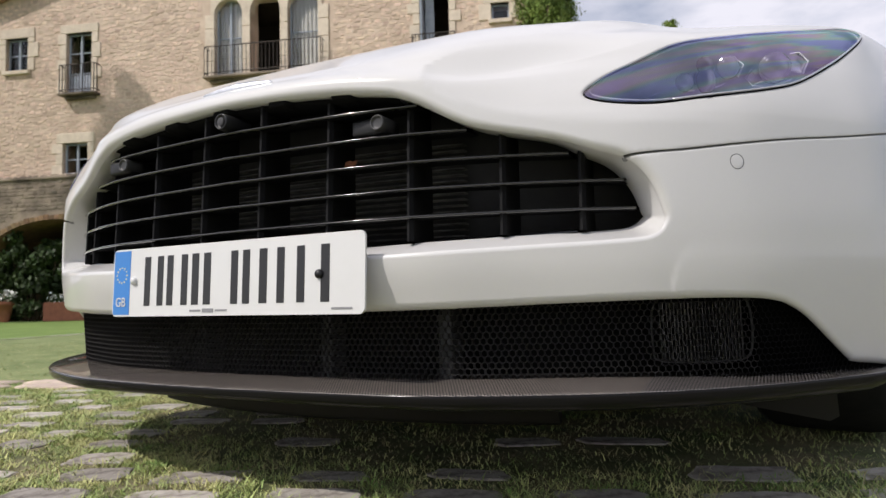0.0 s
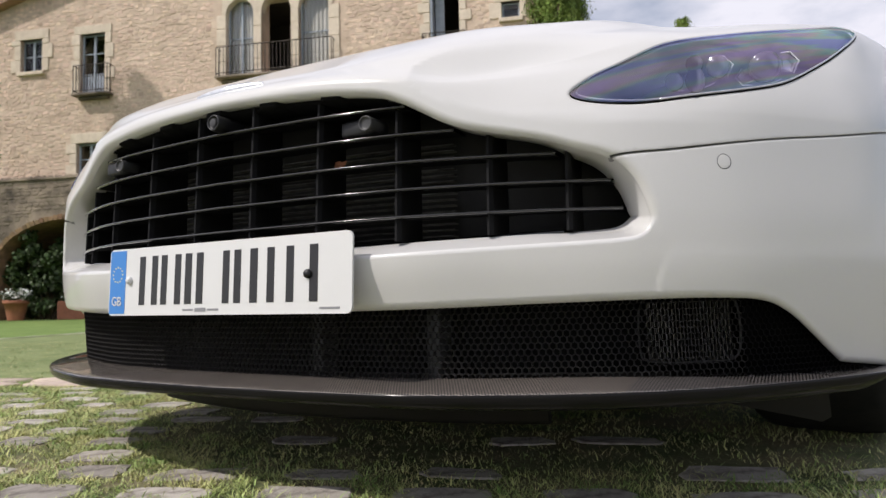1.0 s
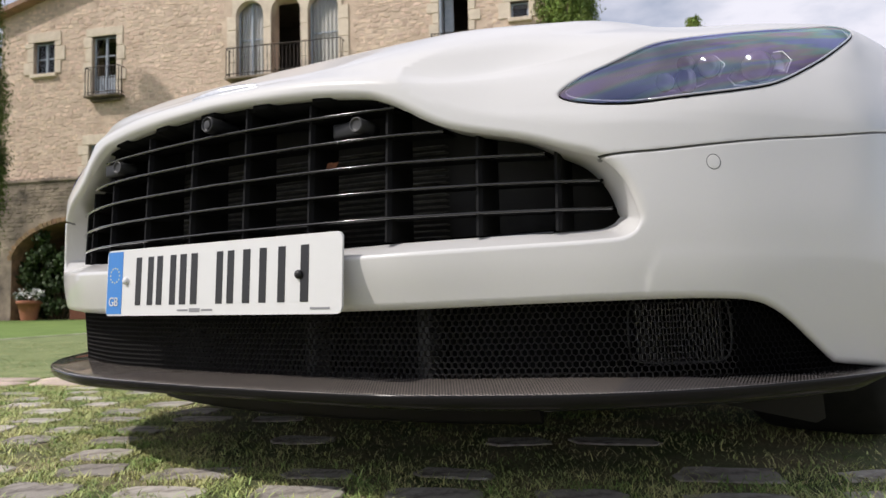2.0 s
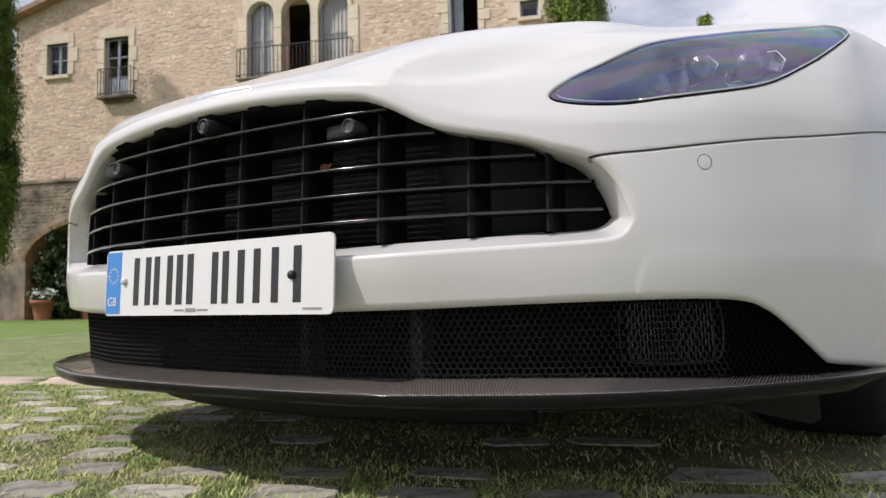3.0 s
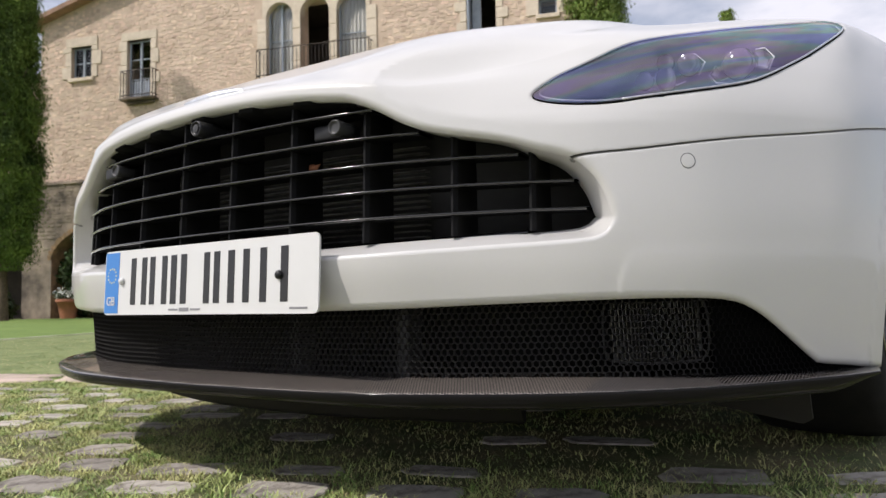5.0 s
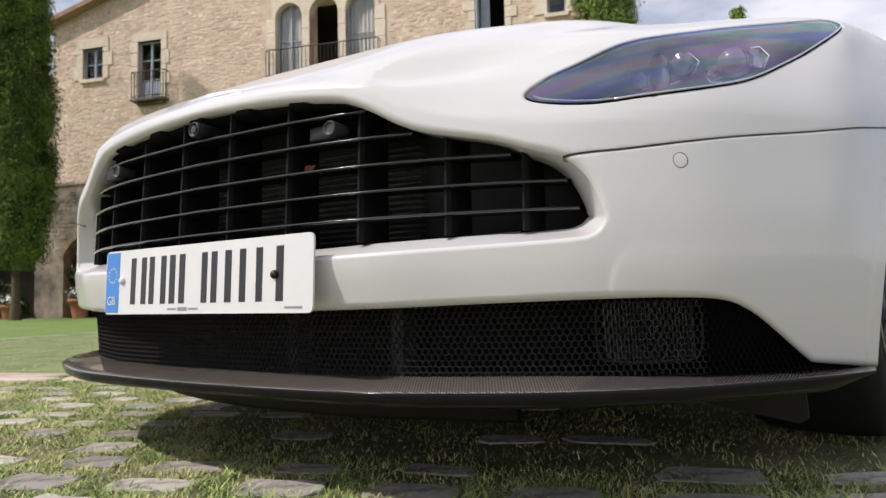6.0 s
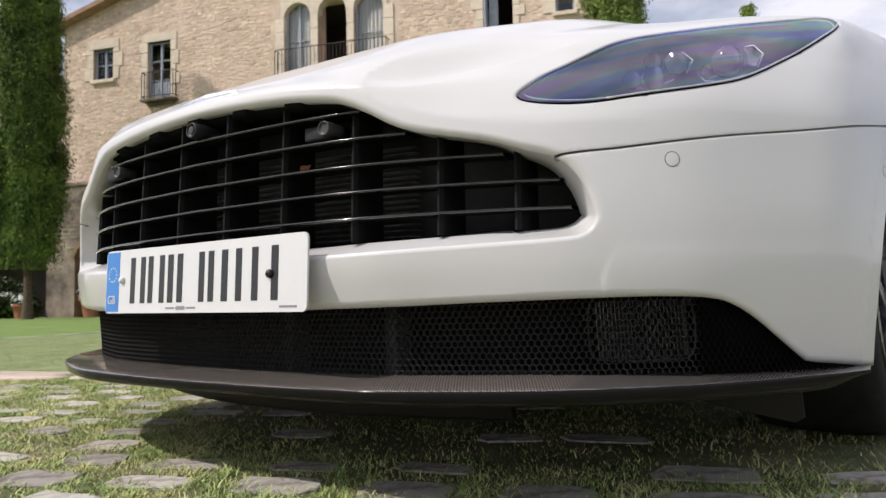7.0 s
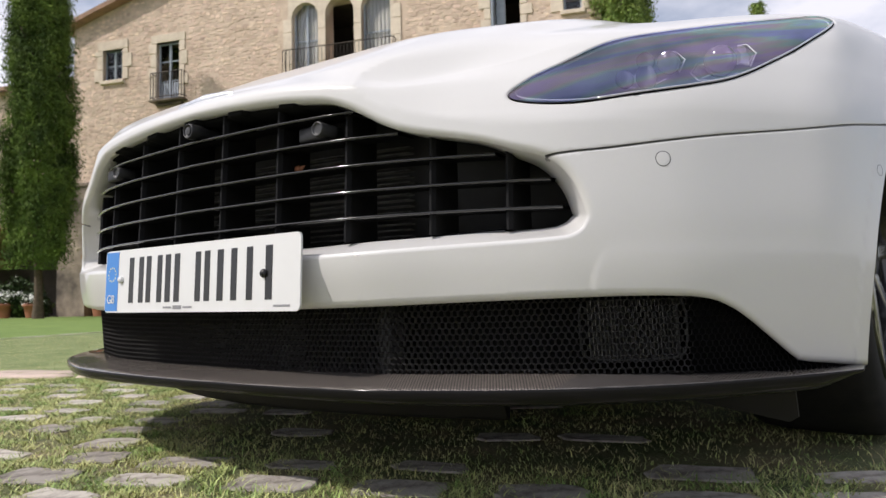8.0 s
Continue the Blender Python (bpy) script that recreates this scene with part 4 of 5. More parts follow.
# ---- wheels ----
def wheel(x, y, steer=0.0):
    hub = Vector((x, y, .352))
    s = 1 if x > 0 else -1
    prof = [(.245, -.105), (.257, -.118), (.29, -.128), (.325, -.122), (.341, -.10), (.345, -.06), (.345, 0), (.345, .06), (.341, .10), (.325, .122), (.29, .128), (.257, .118), (.245, .105)]
    verts, faces = [], []
    K = 72
    for a in range(K):
        w = 2 * math.pi * a / K
        for i, (r, d) in enumerate(prof):
            rr = r - (.006 if 4 <= i <= 8 and a % 3 == 0 and i % 2 else 0)
            verts.append((hub.x + d * s, hub.y + rr * math.cos(w), hub.z + rr * math.sin(w)))
    n = len(prof)
    for a in range(K):
        b = (a + 1) % K
        faces += [(a * n + i, a * n + i + 1, b * n + i + 1, b * n + i) for i in range(n - 1)]
    wh = on_car("wheel", verts, faces, RUBBER, None, "black tyre on a silver spoked rim", drawn=False)
    verts, faces = [], []
    rim = [(.256, .116), (.254, .123), (.248, .123), (.243, .112), (.232, .07), (.225, -.09), (.245, -.11)]
    for a in range(K):
        w = 2 * math.pi * a / K
        verts += [(hub.x + d * s, hub.y + r * math.cos(w), hub.z + r * math.sin(w)) for r, d in rim]
    n = len(rim)
    for a in range(K):
        b = (a + 1) % K
        faces += [(a * n + i, a * n + i + 1, b * n + i + 1, b * n + i) for i in range(n - 1)]
    on_car("rim", verts, faces, GLOSSY, wh, "gloss black wheel rim", drawn=False)
    lip = [(hub.x + .1235 * s, hub.y + .2505 * math.cos(w), hub.z + .2505 * math.sin(w)) for w in np.linspace(0, 2 * math.pi, 96, endpoint=False)]
    v1, f1 = tube(lip, .0022, 6, True)
    on_car("rim_edge", v1, f1, RIM, wh, "polished silver rim edge", drawn=False)
    for k in range(10):
        bm = bmesh.new()
        box(bm, (.050, -.013, .04), (.085, .013, .242), .004, Matrix.Translation(hub) @ pose(0, 0, 0, 36 * k + 25, 0, 0) @ Matrix.Diagonal((s, 1, 1, 1)))
        ob = part("spoke", bm, RIM, None)
        ob.parent = wh
    bm = bmesh.new()
    bmesh.ops.create_cone(bm, cap_ends=True, segments=32, radius1=.040, radius2=.035, depth=.07, matrix=Matrix.Translation(hub + Vector((s * .06, 0, 0))) @ pose(0, 0, 0, 0, 90 * s, 0))
    ob = part("hub_cap", bm, GLOSSY, None, "gloss black hub cap", True)
    ob.parent = wh
    wh.matrix_basis = Matrix.Translation(hub) @ pose(0, 0, 0, 0, 0, steer) @ Matrix.Translation(-hub)


for s in (1, -1):
    wheel(s * .80, .955, -6)
    wheel(s * .835, 3.76)
# arch liners
for s in (1, -1):
    rows = [[(s * xx, HUB[1] + .40 * math.cos(a), HUB[2] + .40 * math.sin(a)) for a in np.linspace(-.25, math.pi + .35, 40)] for xx in (.55, .68, .80)]
    v1, f1 = sheet(rows)
    on_car("arch_liner", v1, f1, CAVITY)
    v1, f1 = sheet([[(s * .55, HUB[1] + r * math.cos(a), HUB[2] + r * math.sin(a)) for a in np.linspace(-.25, math.pi + .35, 40)] for r in (.40, .05)])
    on_car("liner_side", v1, f1, CAVITY)

# ---- rest of the body behind the front wings ----
rows = []
for y, w, sill, belt, top in ((1.22, .90, .22, .74, .80), (1.6, .91, .19, .80, .86), (2.2, .90, .19, .82, .88), (2.9, .92, .19, .84, .90), (3.5, .95, .22, .86, .92), (4.1, .93, .26, .84, .92), (4.5, .80, .32, .78, .88), (4.6, .60, .40, .72, .80)):
    sec = [(w * .80, sill), (w * .97, sill + .06), (w, (sill + belt) / 2), (w * .97, belt - .06), (w * .90, belt), (w * .7, (belt + top) / 2 + .01), (w * .35, top), (0, top + .005)]
    rows.append([(x, y, z) for x, z in sec] + [(-x, y, z) for x, z in reversed(sec[:-1])])
v1, f1 = sheet(rows)
f1.append(tuple(7 * 15 + k for k in range(15)))
on_car("rear_body", v1, f1, PAINT)
rows = []
for y, w, z0, z1 in ((1.25, .60, .80, .86), (1.75, .66, .84, 1.04), (2.2, .62, .86, 1.175), (2.8, .60, .88, 1.18), (3.4, .58, .90, 1.07), (4.1, .50, .88, .93)):
    sec = [(w + .08, z0), (w, (z0 + z1) / 2), (w * .8, z1 - .03), (w * .4, z1), (0, z1 + .01)]
    rows.append([(x, y, z) for x, z in sec] + [(-x, y, z) for x, z in reversed(sec[:-1])])
v1, f1 = sheet(rows)
on_car("cabin_glass", v1, f1, GLOSSY, None, "dark tinted glass cabin")

rows = []
for y, w, z1 in ((2.02, .61, 1.137), (2.2, .62, 1.175), (2.5, .61, 1.182), (2.8, .60, 1.18), (3.1, .59, 1.127), (3.3, .585, 1.087)):
    sec = [(w * .86, z1 - .055), (w * .8, z1 - .026), (w * .4, z1 + .005), (0, z1 + .015)]
    rows.append([(x, y, z) for x, z in sec] + [(-x, y, z) for x, z in reversed(sec[:-1])])
v1, f1 = sheet(rows)
on_car("roof", v1, f1, PAINT, None, "pearl white roof panel")

# ---- number plate, its writing as plain bars ----
PZ0, PZ1 = .2575, .3685
PLATE_AT = pose(.009, .0103, .277, -2.2, 0, -1.3) @ Matrix.Translation((0, 0, -PZ0))      # it leans back slightly
bm = bmesh.new()
ring = []
for cx, cz, a0 in ((.26 - .009, PZ1 - .009, 0), (-.26 + .009, PZ1 - .009, 90), (-.26 + .009, PZ0 + .009, 180), (.26 - .009, PZ0 + .009, 270)):
    ring += [(cx + .009 * math.cos(radians(a0 + d)), cz + .009 * math.sin(radians(a0 + d))) for d in (0, 22, 45, 68, 90)]
fr = [bm.verts.new((x, -.0015, z)) for x, z in ring]
bk = [bm.verts.new((x, .0018, z)) for x, z in ring]
bm.faces.new(fr)
bm.faces.new(list(reversed(bk)))
for i in range(len(ring)):
    j = (i + 1) % len(ring)
    bm.faces.new((fr[i], bk[i], bk[j], fr[j]))
me = bpy.data.meshes.new("number_plate")
bm.to_mesh(me)
bm.free()
me.materials.append(PLATE)
plate = tagged(new("number_plate", me), "white front number plate with a blue band")
plate.parent = car
plate.matrix_basis = PLATE_AT


def plate_piece(name, x0, x1, z0, z1, mat, y=-.0021):
    bm = bmesh.new()
    box(bm, (x0, y, z0), (x1, y + .0012, z1))
    ob = part(name, bm, mat, None)
    ob.parent = plate
    return ob


plate_piece("blue_band", -.2575, -.2165, PZ0 + .003, PZ1 - .003, PLATEBLUE)
# each character stands as one or two upright bars
for x0, x1 in ((80, 94), (111, 125), (134, 148), (167, 181), (191, 206), (217, 232), (275, 289), (299, 313), (332, 347), (366, 380), (403, 417), (446, 461)):
    plate_piece("character_bar", x0 / 1000 - .26, x1 / 1000 - .26, PZ0 + .017, PZ0 + .096, PLATEBLACK)
code = bpy.data.curves.new("country_code", "FONT")
code.body, code.size, code.align_x, code.extrude = "GB", .0215, "CENTER", .0004
code_ob = new("country_code", code)
code_mesh = bpy.data.meshes.new_from_object(code_ob.evaluated_get(bpy.context.evaluated_depsgraph_get()))
bpy.data.objects.remove(code_ob)
code_mesh.materials.clear()
code_mesh.materials.append(PLATE)
code_ob = new("country_code", code_mesh)
code_ob.parent = plate
code_ob.matrix_basis = pose(-.2375, -.0028, PZ0 + .0165, 90) @ Matrix.Diagonal((.92, 1, 1, 1))
STAR = material("pale_yellow_star", (0.75, 0.70, 0.30), rough=0.4)
for k in range(12):
    a = k * math.pi / 6
    cx, cz = -.237 + .0125 * math.cos(a), PZ0 + .068 + .0125 * math.sin(a)
    plate_piece("star_dot", cx - .0012, cx + .0012, cz - .0012, cz + .0012, STAR, -.0024)
GREYINK = material("small_print_grey", (0.25, 0.25, 0.26), rough=0.5)
plate_piece("small_print_bar", -.072, -.048, PZ0 + .0065, PZ0 + .0095, GREYINK)
plate_piece("small_print_bar", -.044, -.020, PZ0 + .005, PZ0 + .011, GREYINK)
plate_piece("small_print_bar", -.016, .008, PZ0 + .0065, PZ0 + .0095, GREYINK)
plate_piece("small_print_bar", .205, .240, PZ0 + .0065, PZ0 + .0095, GREYINK)
for x, z, mat in ((-.205, PZ0 + .058, PLATE), (.184, PZ0 + .055, SATIN)):
    bm = bmesh.new()
    bmesh.ops.create_uvsphere(bm, u_segments=20, v_segments=10, radius=.0065, matrix=Matrix.Translation((x, -.0035, z)) @ Matrix.Diagonal((1, .8, 1, 1)))
    ob = part("screw_cap", bm, mat, None, "", True)
    ob.parent = plate
bm = bmesh.new()
box(bm, (-.22, .002, PZ0 + .012), (.22, .03, PZ1 - .015), .004)
ob = part("plate_holder", bm, SATIN, None)
ob.parent = car
ob.matrix_basis = PLATE_AT


# ---- ground ----
bm = bmesh.new()
bmesh.ops.create_grid(bm, x_segments=8, y_segments=8, size=600)
ground = tagged(part("ground", bm, TURF, None), "patchy turf and soil ground between cobbles", kind="structure")

PAVE = pose(-.016, .011, 0, 0, 0, 24.5)           # along the rows of setts
WALL = pose(-19.56, 11.84, 0, 0, 0, 20)        # along the facade, into the building, up


def set_at(ob, m):
    ob.matrix_basis = m
    return ob


# mown lawn between the cobbles and the house
bm = bmesh.new()
lawn_in = [(-40, -18), (9.4, -18), (9.0, -11.5), (8.8, -.6), (-40, -.6)]
top = [bm.verts.new((u, d, .012)) for u, d in lawn_in]
low = [bm.verts.new((u, d, -.05)) for u, d in lawn_in]
bm.faces.new(top)
for i in range(5):
    bm.faces.new((top[i], low[i], low[(i + 1) % 5], top[(i + 1) % 5]))
set_at(tagged(part("lawn", bm, LAWN, None), "bright green mown lawn before the house", kind="structure"), WALL)

# mown verge between the slab path and the edging
bm = bmesh.new()
verge_in = [(-5.6, 1.76), (3.0, 1.76), (3.0, 12.5), (-5.3, 12.5)]
top = [bm.verts.new((a, n0, .006)) for a, n0 in verge_in]
low = [bm.verts.new((a, n0, -.05)) for a, n0 in verge_in]
bm.faces.new(top)
for i in range(4):
    bm.faces.new((top[i], low[i], low[(i + 1) % 4], top[(i + 1) % 4]))
set_at(tagged(part("grass_verge", bm, VERGE, None), "short pale green grass verge beside the slab path", kind="structure"), PAVE)

bm = bmesh.new()
box(bm, (9.06, -18, -.02), (9.12, -.6, .015), .004)
set_at(tagged(part("lawn_edging", bm, EDGING, None), "thin pale stone edging along the lawn", kind="structure"), WALL)

# ---- the stone house ----
house = tagged(new("stone_house"), "old rubble stone country house with arched windows", "house")
house.matrix_basis = WALL


def on_house(name, verts, faces, mat, parent=None, label="", smooth=False):
    ob = new(name, mesh_from(name, verts, faces, mat, smooth))
    ob.parent = parent or house
    return tagged(ob, label)


def house_box(name, lo, hi, mat, parent=None, label="", bevel=0.0):
    bm = bmesh.new()
    box(bm, lo, hi, bevel)
    me = bpy.data.meshes.new(name)
    bm.to_mesh(me)
    bm.free()
    me.materials.append(mat)
    ob = new(name, me)
    ob.parent = parent or house
    return tagged(ob, label)


THICK = .55
U0, U1, ZB, ZE = -3.38, 14.35, 4.33, 9.72
RIDGE_U, PITCH_R = 5.48, .30
gable_z = lambda u: ZE + .05 + PITCH_R * (RIDGE_U - U0 - abs(u - RIDGE_U))
holes = [(-2.16, -1.38, 7.82, 8.87), (-.03, .84, 6.94, 8.86), (-.10, .75, 4.46, 5.41), (4.90, 5.78, 7.05, 9.46), (6.03, 6.96, 7.05, 9.46), (7.20, 8.13, 7.05, 9.46),
         (11.13, 11.97, 6.95, 9.10), (13.16, 13.66, 8.06, 8.53)]
cu = sorted({U0, U1, *[h[0] for h in holes], *[h[1] for h in holes]})
cz = sorted({ZB, ZE, *[h[2] for h in holes], *[h[3] for h in holes]})
bm = bmesh.new()
for i in range(len(cu) - 1):
    for k in range(len(cz) - 1):
        mu, mz = (cu[i] + cu[i + 1]) / 2, (cz[k] + cz[k + 1]) / 2
        if any(h[0] < mu < h[1] and h[2] < mz < h[3] for h in holes):
            continue
        box(bm, (cu[i], 0, cz[k]), (cu[i + 1], THICK, cz[k + 1]))
bmesh.ops.remove_doubles(bm, verts=bm.verts[:], dist=1e-4)
gp3 = [(U0, ZE), (U1, ZE), (U1, gable_z(U1)), (RIDGE_U, gable_z(RIDGE_U)), (U0, gable_z(U0))]
fa = [bm.verts.new((u, 0, z)) for u, z in gp3]
fb = [bm.verts.new((u, THICK, z)) for u, z in gp3]
bm.faces.new(fa)
bm.faces.new(list(reversed(fb)))
for i in range(5):
    bm.faces.new((fa[i], fb[i], fb[(i + 1) % 5], fa[(i + 1) % 5]))
wall = part("wall", bm, MORTAR, None, "golden rubble stone wall")
wall.parent = house
# side walls, rooms behind the windows in a colour darkened for their shade
house_box("side_wall", (U0, THICK, 0), (U0 + .5, 9, ZE), MORTAR)
house_box("side_wall", (U1 - .5, THICK, 0), (U1, 9, ZE), MORTAR)
house_box("back_wall", (U0, 8.6, 0), (U1, 9, ZE), MORTAR)
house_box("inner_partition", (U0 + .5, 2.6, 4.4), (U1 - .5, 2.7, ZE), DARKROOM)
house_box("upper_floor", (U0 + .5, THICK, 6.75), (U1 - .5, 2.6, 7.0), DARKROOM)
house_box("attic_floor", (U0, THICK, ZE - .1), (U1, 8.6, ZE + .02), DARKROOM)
# roof: two slopes with a tiled verge
for s in (-1, 1):
    ue = U0 - .35 if s < 0 else U1 + .35
    ze, zr = gable_z(U0) - .35 * PITCH_R, gable_z(RIDGE_U)
    v = [(ue, -.35, ze), (RIDGE_U, -.35, zr), (RIDGE_U, 9.3, zr), (ue, 9.3, ze)]
    v += [(a, b, c + .16) for a, b, c in v]
    on_house("roof", v, [(0, 1, 2, 3), (7, 6, 5, 4), (0, 4, 5, 1), (1, 5, 6, 2), (2, 6, 7, 3), (3, 7, 4, 0)], ROOFTILE, None, "clay tile roof with a projecting verge")

rng = random.Random(5)


def arch_shape(u0, u1, zs):
    r = (u1 - u0) / 2
    return [((u0 + u1) / 2 + r * math.cos(a), zs + r * math.sin(a)) for a in np.linspace(0, math.pi, 17)]


def surround(u0, u1, z0, z1, arch=False, sill=True):
    """Dressed blocks round an opening, a little proud of the rubble."""
    z = z0
    k = 0
    while z < z1 - .05:
        h = min(rng.uniform(.30, .48), z1 - z)
        if z1 - z - h < .15:
            h = z1 - z
        for s in (0, 1):
            w = rng.uniform(.17, .24) if (k + s) % 2 else rng.uniform(.28, .38)
            a, b = (u0 - w, u0) if s == 0 else (u1, u1 + w)
            house_box("jamb_block", (a, -.035, z + .006), (b, .20, z + h - .006), DRESSED, None, "", .012)
        z += h
        k += 1
    if not arch:
        house_box("lintel", (u0 - .22, -.035, z1), (u1 + .22, .20, z1 + rng.uniform(.26, .34)), DRESSED, None, "", .014)
    if sill:
        house_box("sill", (u0 - .08, -.10, z0 - .12), (u1 + .08, .20, z0), DRESSED, None, "", .015)


def window(name, u0, u1, z0, z1, panes_u, bars_z, depth=.11, solid_to=0.0, label="blue-grey wooden window with small panes", curtain=False):
    w = new(name)
    w.parent = house
    tagged(w, label)
    f = .055
    for lo, hi in (((u0, depth, z0), (u0 + f, depth + .06, z1)), ((u1 - f, depth, z0), (u1, depth + .06, z1)), ((u0 + f, depth, z1 - f), (u1 - f, depth + .06, z1)), ((u0 + f, depth, z0), (u1 - f, depth + .06, z0 + f))):
        house_box("frame", lo, hi, FRAME, w, "", .006)
    for k in range(1, panes_u):
        c = u0 + (u1 - u0) * k / panes_u
        house_box("mullion", (c - .035, depth - .01, z0 + f), (c + .035, depth + .05, z1 - f), FRAME, w, "", .006)
    for z in bars_z:
        house_box("glazing_bar", (u0 + f, depth + .01, z - .016), (u1 - f, depth + .045, z + .016), FRAME, w)
    if solid_to:
        house_box("lower_panel", (u0 + f, depth + .012, z0 + f), (u1 - f, depth + .04, solid_to), FRAME, w, "", .004)
    pane = house_box("pane", (u0 + f, depth + .026, z0 + f), (u1 - f, depth + .032, z1 - f), PANE, w)
    pane.visible_shadow = False
    if curtain:
        rows = [[(u0 + .02 + (u1 - u0 - .04) * i / 40, depth + .075 + .02 * math.sin(i * 1.1) + .008 * math.sin(i * 2.7), z) for i in range(41)] for z in (z0 + .02, z1)]
        v1, f1 = sheet(rows)
        on_house("curtain", v1, f1, CURTAIN, w, "", True)
    return w


def balcony(u0, u1, z, deep, rail, bars):
    """A stone slab on a moulding with a wrought iron rail."""
    b = new("balcony")
    b.parent = house
    tagged(b, "narrow stone balcony with a wrought iron rail")
    house_box("slab", (u0, -deep, z - .07), (u1, .0, z), OLDWALL, b, "", .02)
    house_box("corbel", (u0 + .12, -deep * .5, z - .17), (u1 - .12, 0, z - .07), OLDWALL, b, "", .04)
    d = -deep + .05
    rails = [[(u0 + .04, 0, z + rail), (u0 + .04, d, z + rail), (u1 - .04, d, z + rail), (u1 - .04, 0, z + rail)], [(u0 + .04, 0, z + .09), (u0 + .04, d, z + .09), (u1 - .04, d, z + .09), (u1 - .04, 0, z + .09)]]
    for r in rails:
        v1, f1 = tube(r, .014, 6)
        on_house("handrail", v1, f1, IRON, b)
    n = bars
    ends = [(u0 + .04 + (u1 - u0 - .08) * i / n, d) for i in range(n + 1)] + [(u0 + .04, d / 2), (u1 - .04, d / 2)]
    for u, dd in ends:
        v1, f1 = tube([(u, dd, z), (u, dd, z + rail)], .009 if 0 < ends.index((u, dd)) < n else .014, 6)
        on_house("baluster", v1, f1, IRON, b)


for i, (u0, u1, z0, z1) in enumerate(holes):
    surround(u0, u1, z0, z1, i in (3, 4, 5), i not in (1, 3, 4, 5, 6)) if i not in (3, 4, 5) else None
# columns, jambs and arch stones of the triple window
for a, b in ((4.60, 4.90), (5.78, 6.03), (6.96, 7.20), (8.13, 8.45)):
    z = 7.05
    for h in (.52, .48, .52, .43):
        house_box("jamb_block", (a, -.04, z + .004), (b, .30, z + h - .004), DRESSED, None, "", .012)
        z += h
for u0, u1 in ((4.90, 5.78), (6.03, 6.96), (7.20, 8.13)):
    pts = arch_shape(u0, u1, 9.0)
    outer = [(u1 + .12, 9.0)] + [(u, 9.68) for u in np.linspace(u1 + .12, u0 - .12, 15)] + [(u0 - .12, 9.0)]
    for d0, d1 in ((-.04, .30),):
        v = [(u, d0, z) for u, z in pts] + [(u, d0, z) for u, z in outer] + [(u, d1, z) for u, z in pts]
        n = len(pts)
        f = [(k, k + 1, n + k + 1, n + k) for k in range(n - 1)] + [(k + 1, k, 2 * n + k, 2 * n + k + 1) for k in range(n - 1)]
        on_house("arch_stone", v, f, DRESSED)
window("window", *holes[0], 2, (8.35,), label="small blue-grey two-light window with a pale blind", curtain=True)
window("window", *holes[1], 2, (7.60, 8.25), solid_to=7.55, label="blue-grey french window behind a balcony")
window("window", *holes[2], 2, (4.92,), label="small blue-grey window over the arcade")
window("window", *holes[3], 2, (8.3,), .16, label="tall arched window with a white curtain", curtain=True)
window("window", *holes[5], 1, (8.3,), .16, label="tall arched window with a pale blind", curtain=True)
# half open casement of the arched middle bay stays dark; one leaf of the right window stands open
leaf = house_box("open_shutter", (11.14, -.02, 6.97), (11.20, .42, 9.10), FRAME, None, "blue-grey casement leaf standing open", .01)
house_box("casement_leaf", (11.24, .26, 6.97), (11.50, .31, 9.10), FRAME, None, "blue-grey casement leaf", .008)
window("window", *holes[7], 1, (), label="small square pane window")
balcony(-.10, 1.15, 6.90, .32, .88, 12)
balcony(4.70, 8.35, 7.03, .38, .87, 30)
balcony(10.92, 12.20, 6.92, .36, .80, 12)

# lower arcade wall with two wide arches
AD = -.28
ARCHES = ((-.15, 2.42), (-6.3, 2.6), (5.7, 2.6))


def arcade_top(u):
    for c, half in ARCHES:
        if abs(u - c) < half:
            return 1.88 + 1.17 * math.sqrt(max(0, 1 - ((u - c) / half) ** 2)) ** 1.15
    return 0.0


us = sorted({*np.linspace(-13, 13.9, 270).tolist(), *[c + s * (h - 1e-3) for c, h in ARCHES for s in (-1, 1)], *[c + s * (h + 1e-3) for c, h in ARCHES for s in (-1, 1)]})
v, f = [], []
sv, sf = [], []
for u in us:
    t = arcade_top(u)
    v += [(u, AD, t), (u, AD, 4.33), (u, .6, 4.33)]
    sv += [(u, AD, t), (u, .5, t)]
for i in range(len(us) - 1):
    f += [(i * 3, i * 3 + 3, i * 3 + 4, i * 3 + 1), (i * 3 + 1, i * 3 + 4, i * 3 + 5, i * 3 + 2)]
    sf += [(i * 2, i * 2 + 1, i * 2 + 3, i * 2 + 2)]
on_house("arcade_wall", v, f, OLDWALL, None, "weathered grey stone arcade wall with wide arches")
on_house("arch_soffit", sv, sf, SOFFIT, None, "ochre brick arch underside")
v1, f1 = sheet([[(u, d, max(arcade_top(u), 1.88) + .02) for u in us] for d in (.5, 3.0)])
on_house("arcade_vault", v1, f1, SOFFIT)
# the arcade's inner shade is put into this back wall's dark colour
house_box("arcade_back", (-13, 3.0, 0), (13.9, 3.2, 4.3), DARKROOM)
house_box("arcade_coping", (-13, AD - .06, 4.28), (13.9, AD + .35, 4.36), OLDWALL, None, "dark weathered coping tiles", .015)
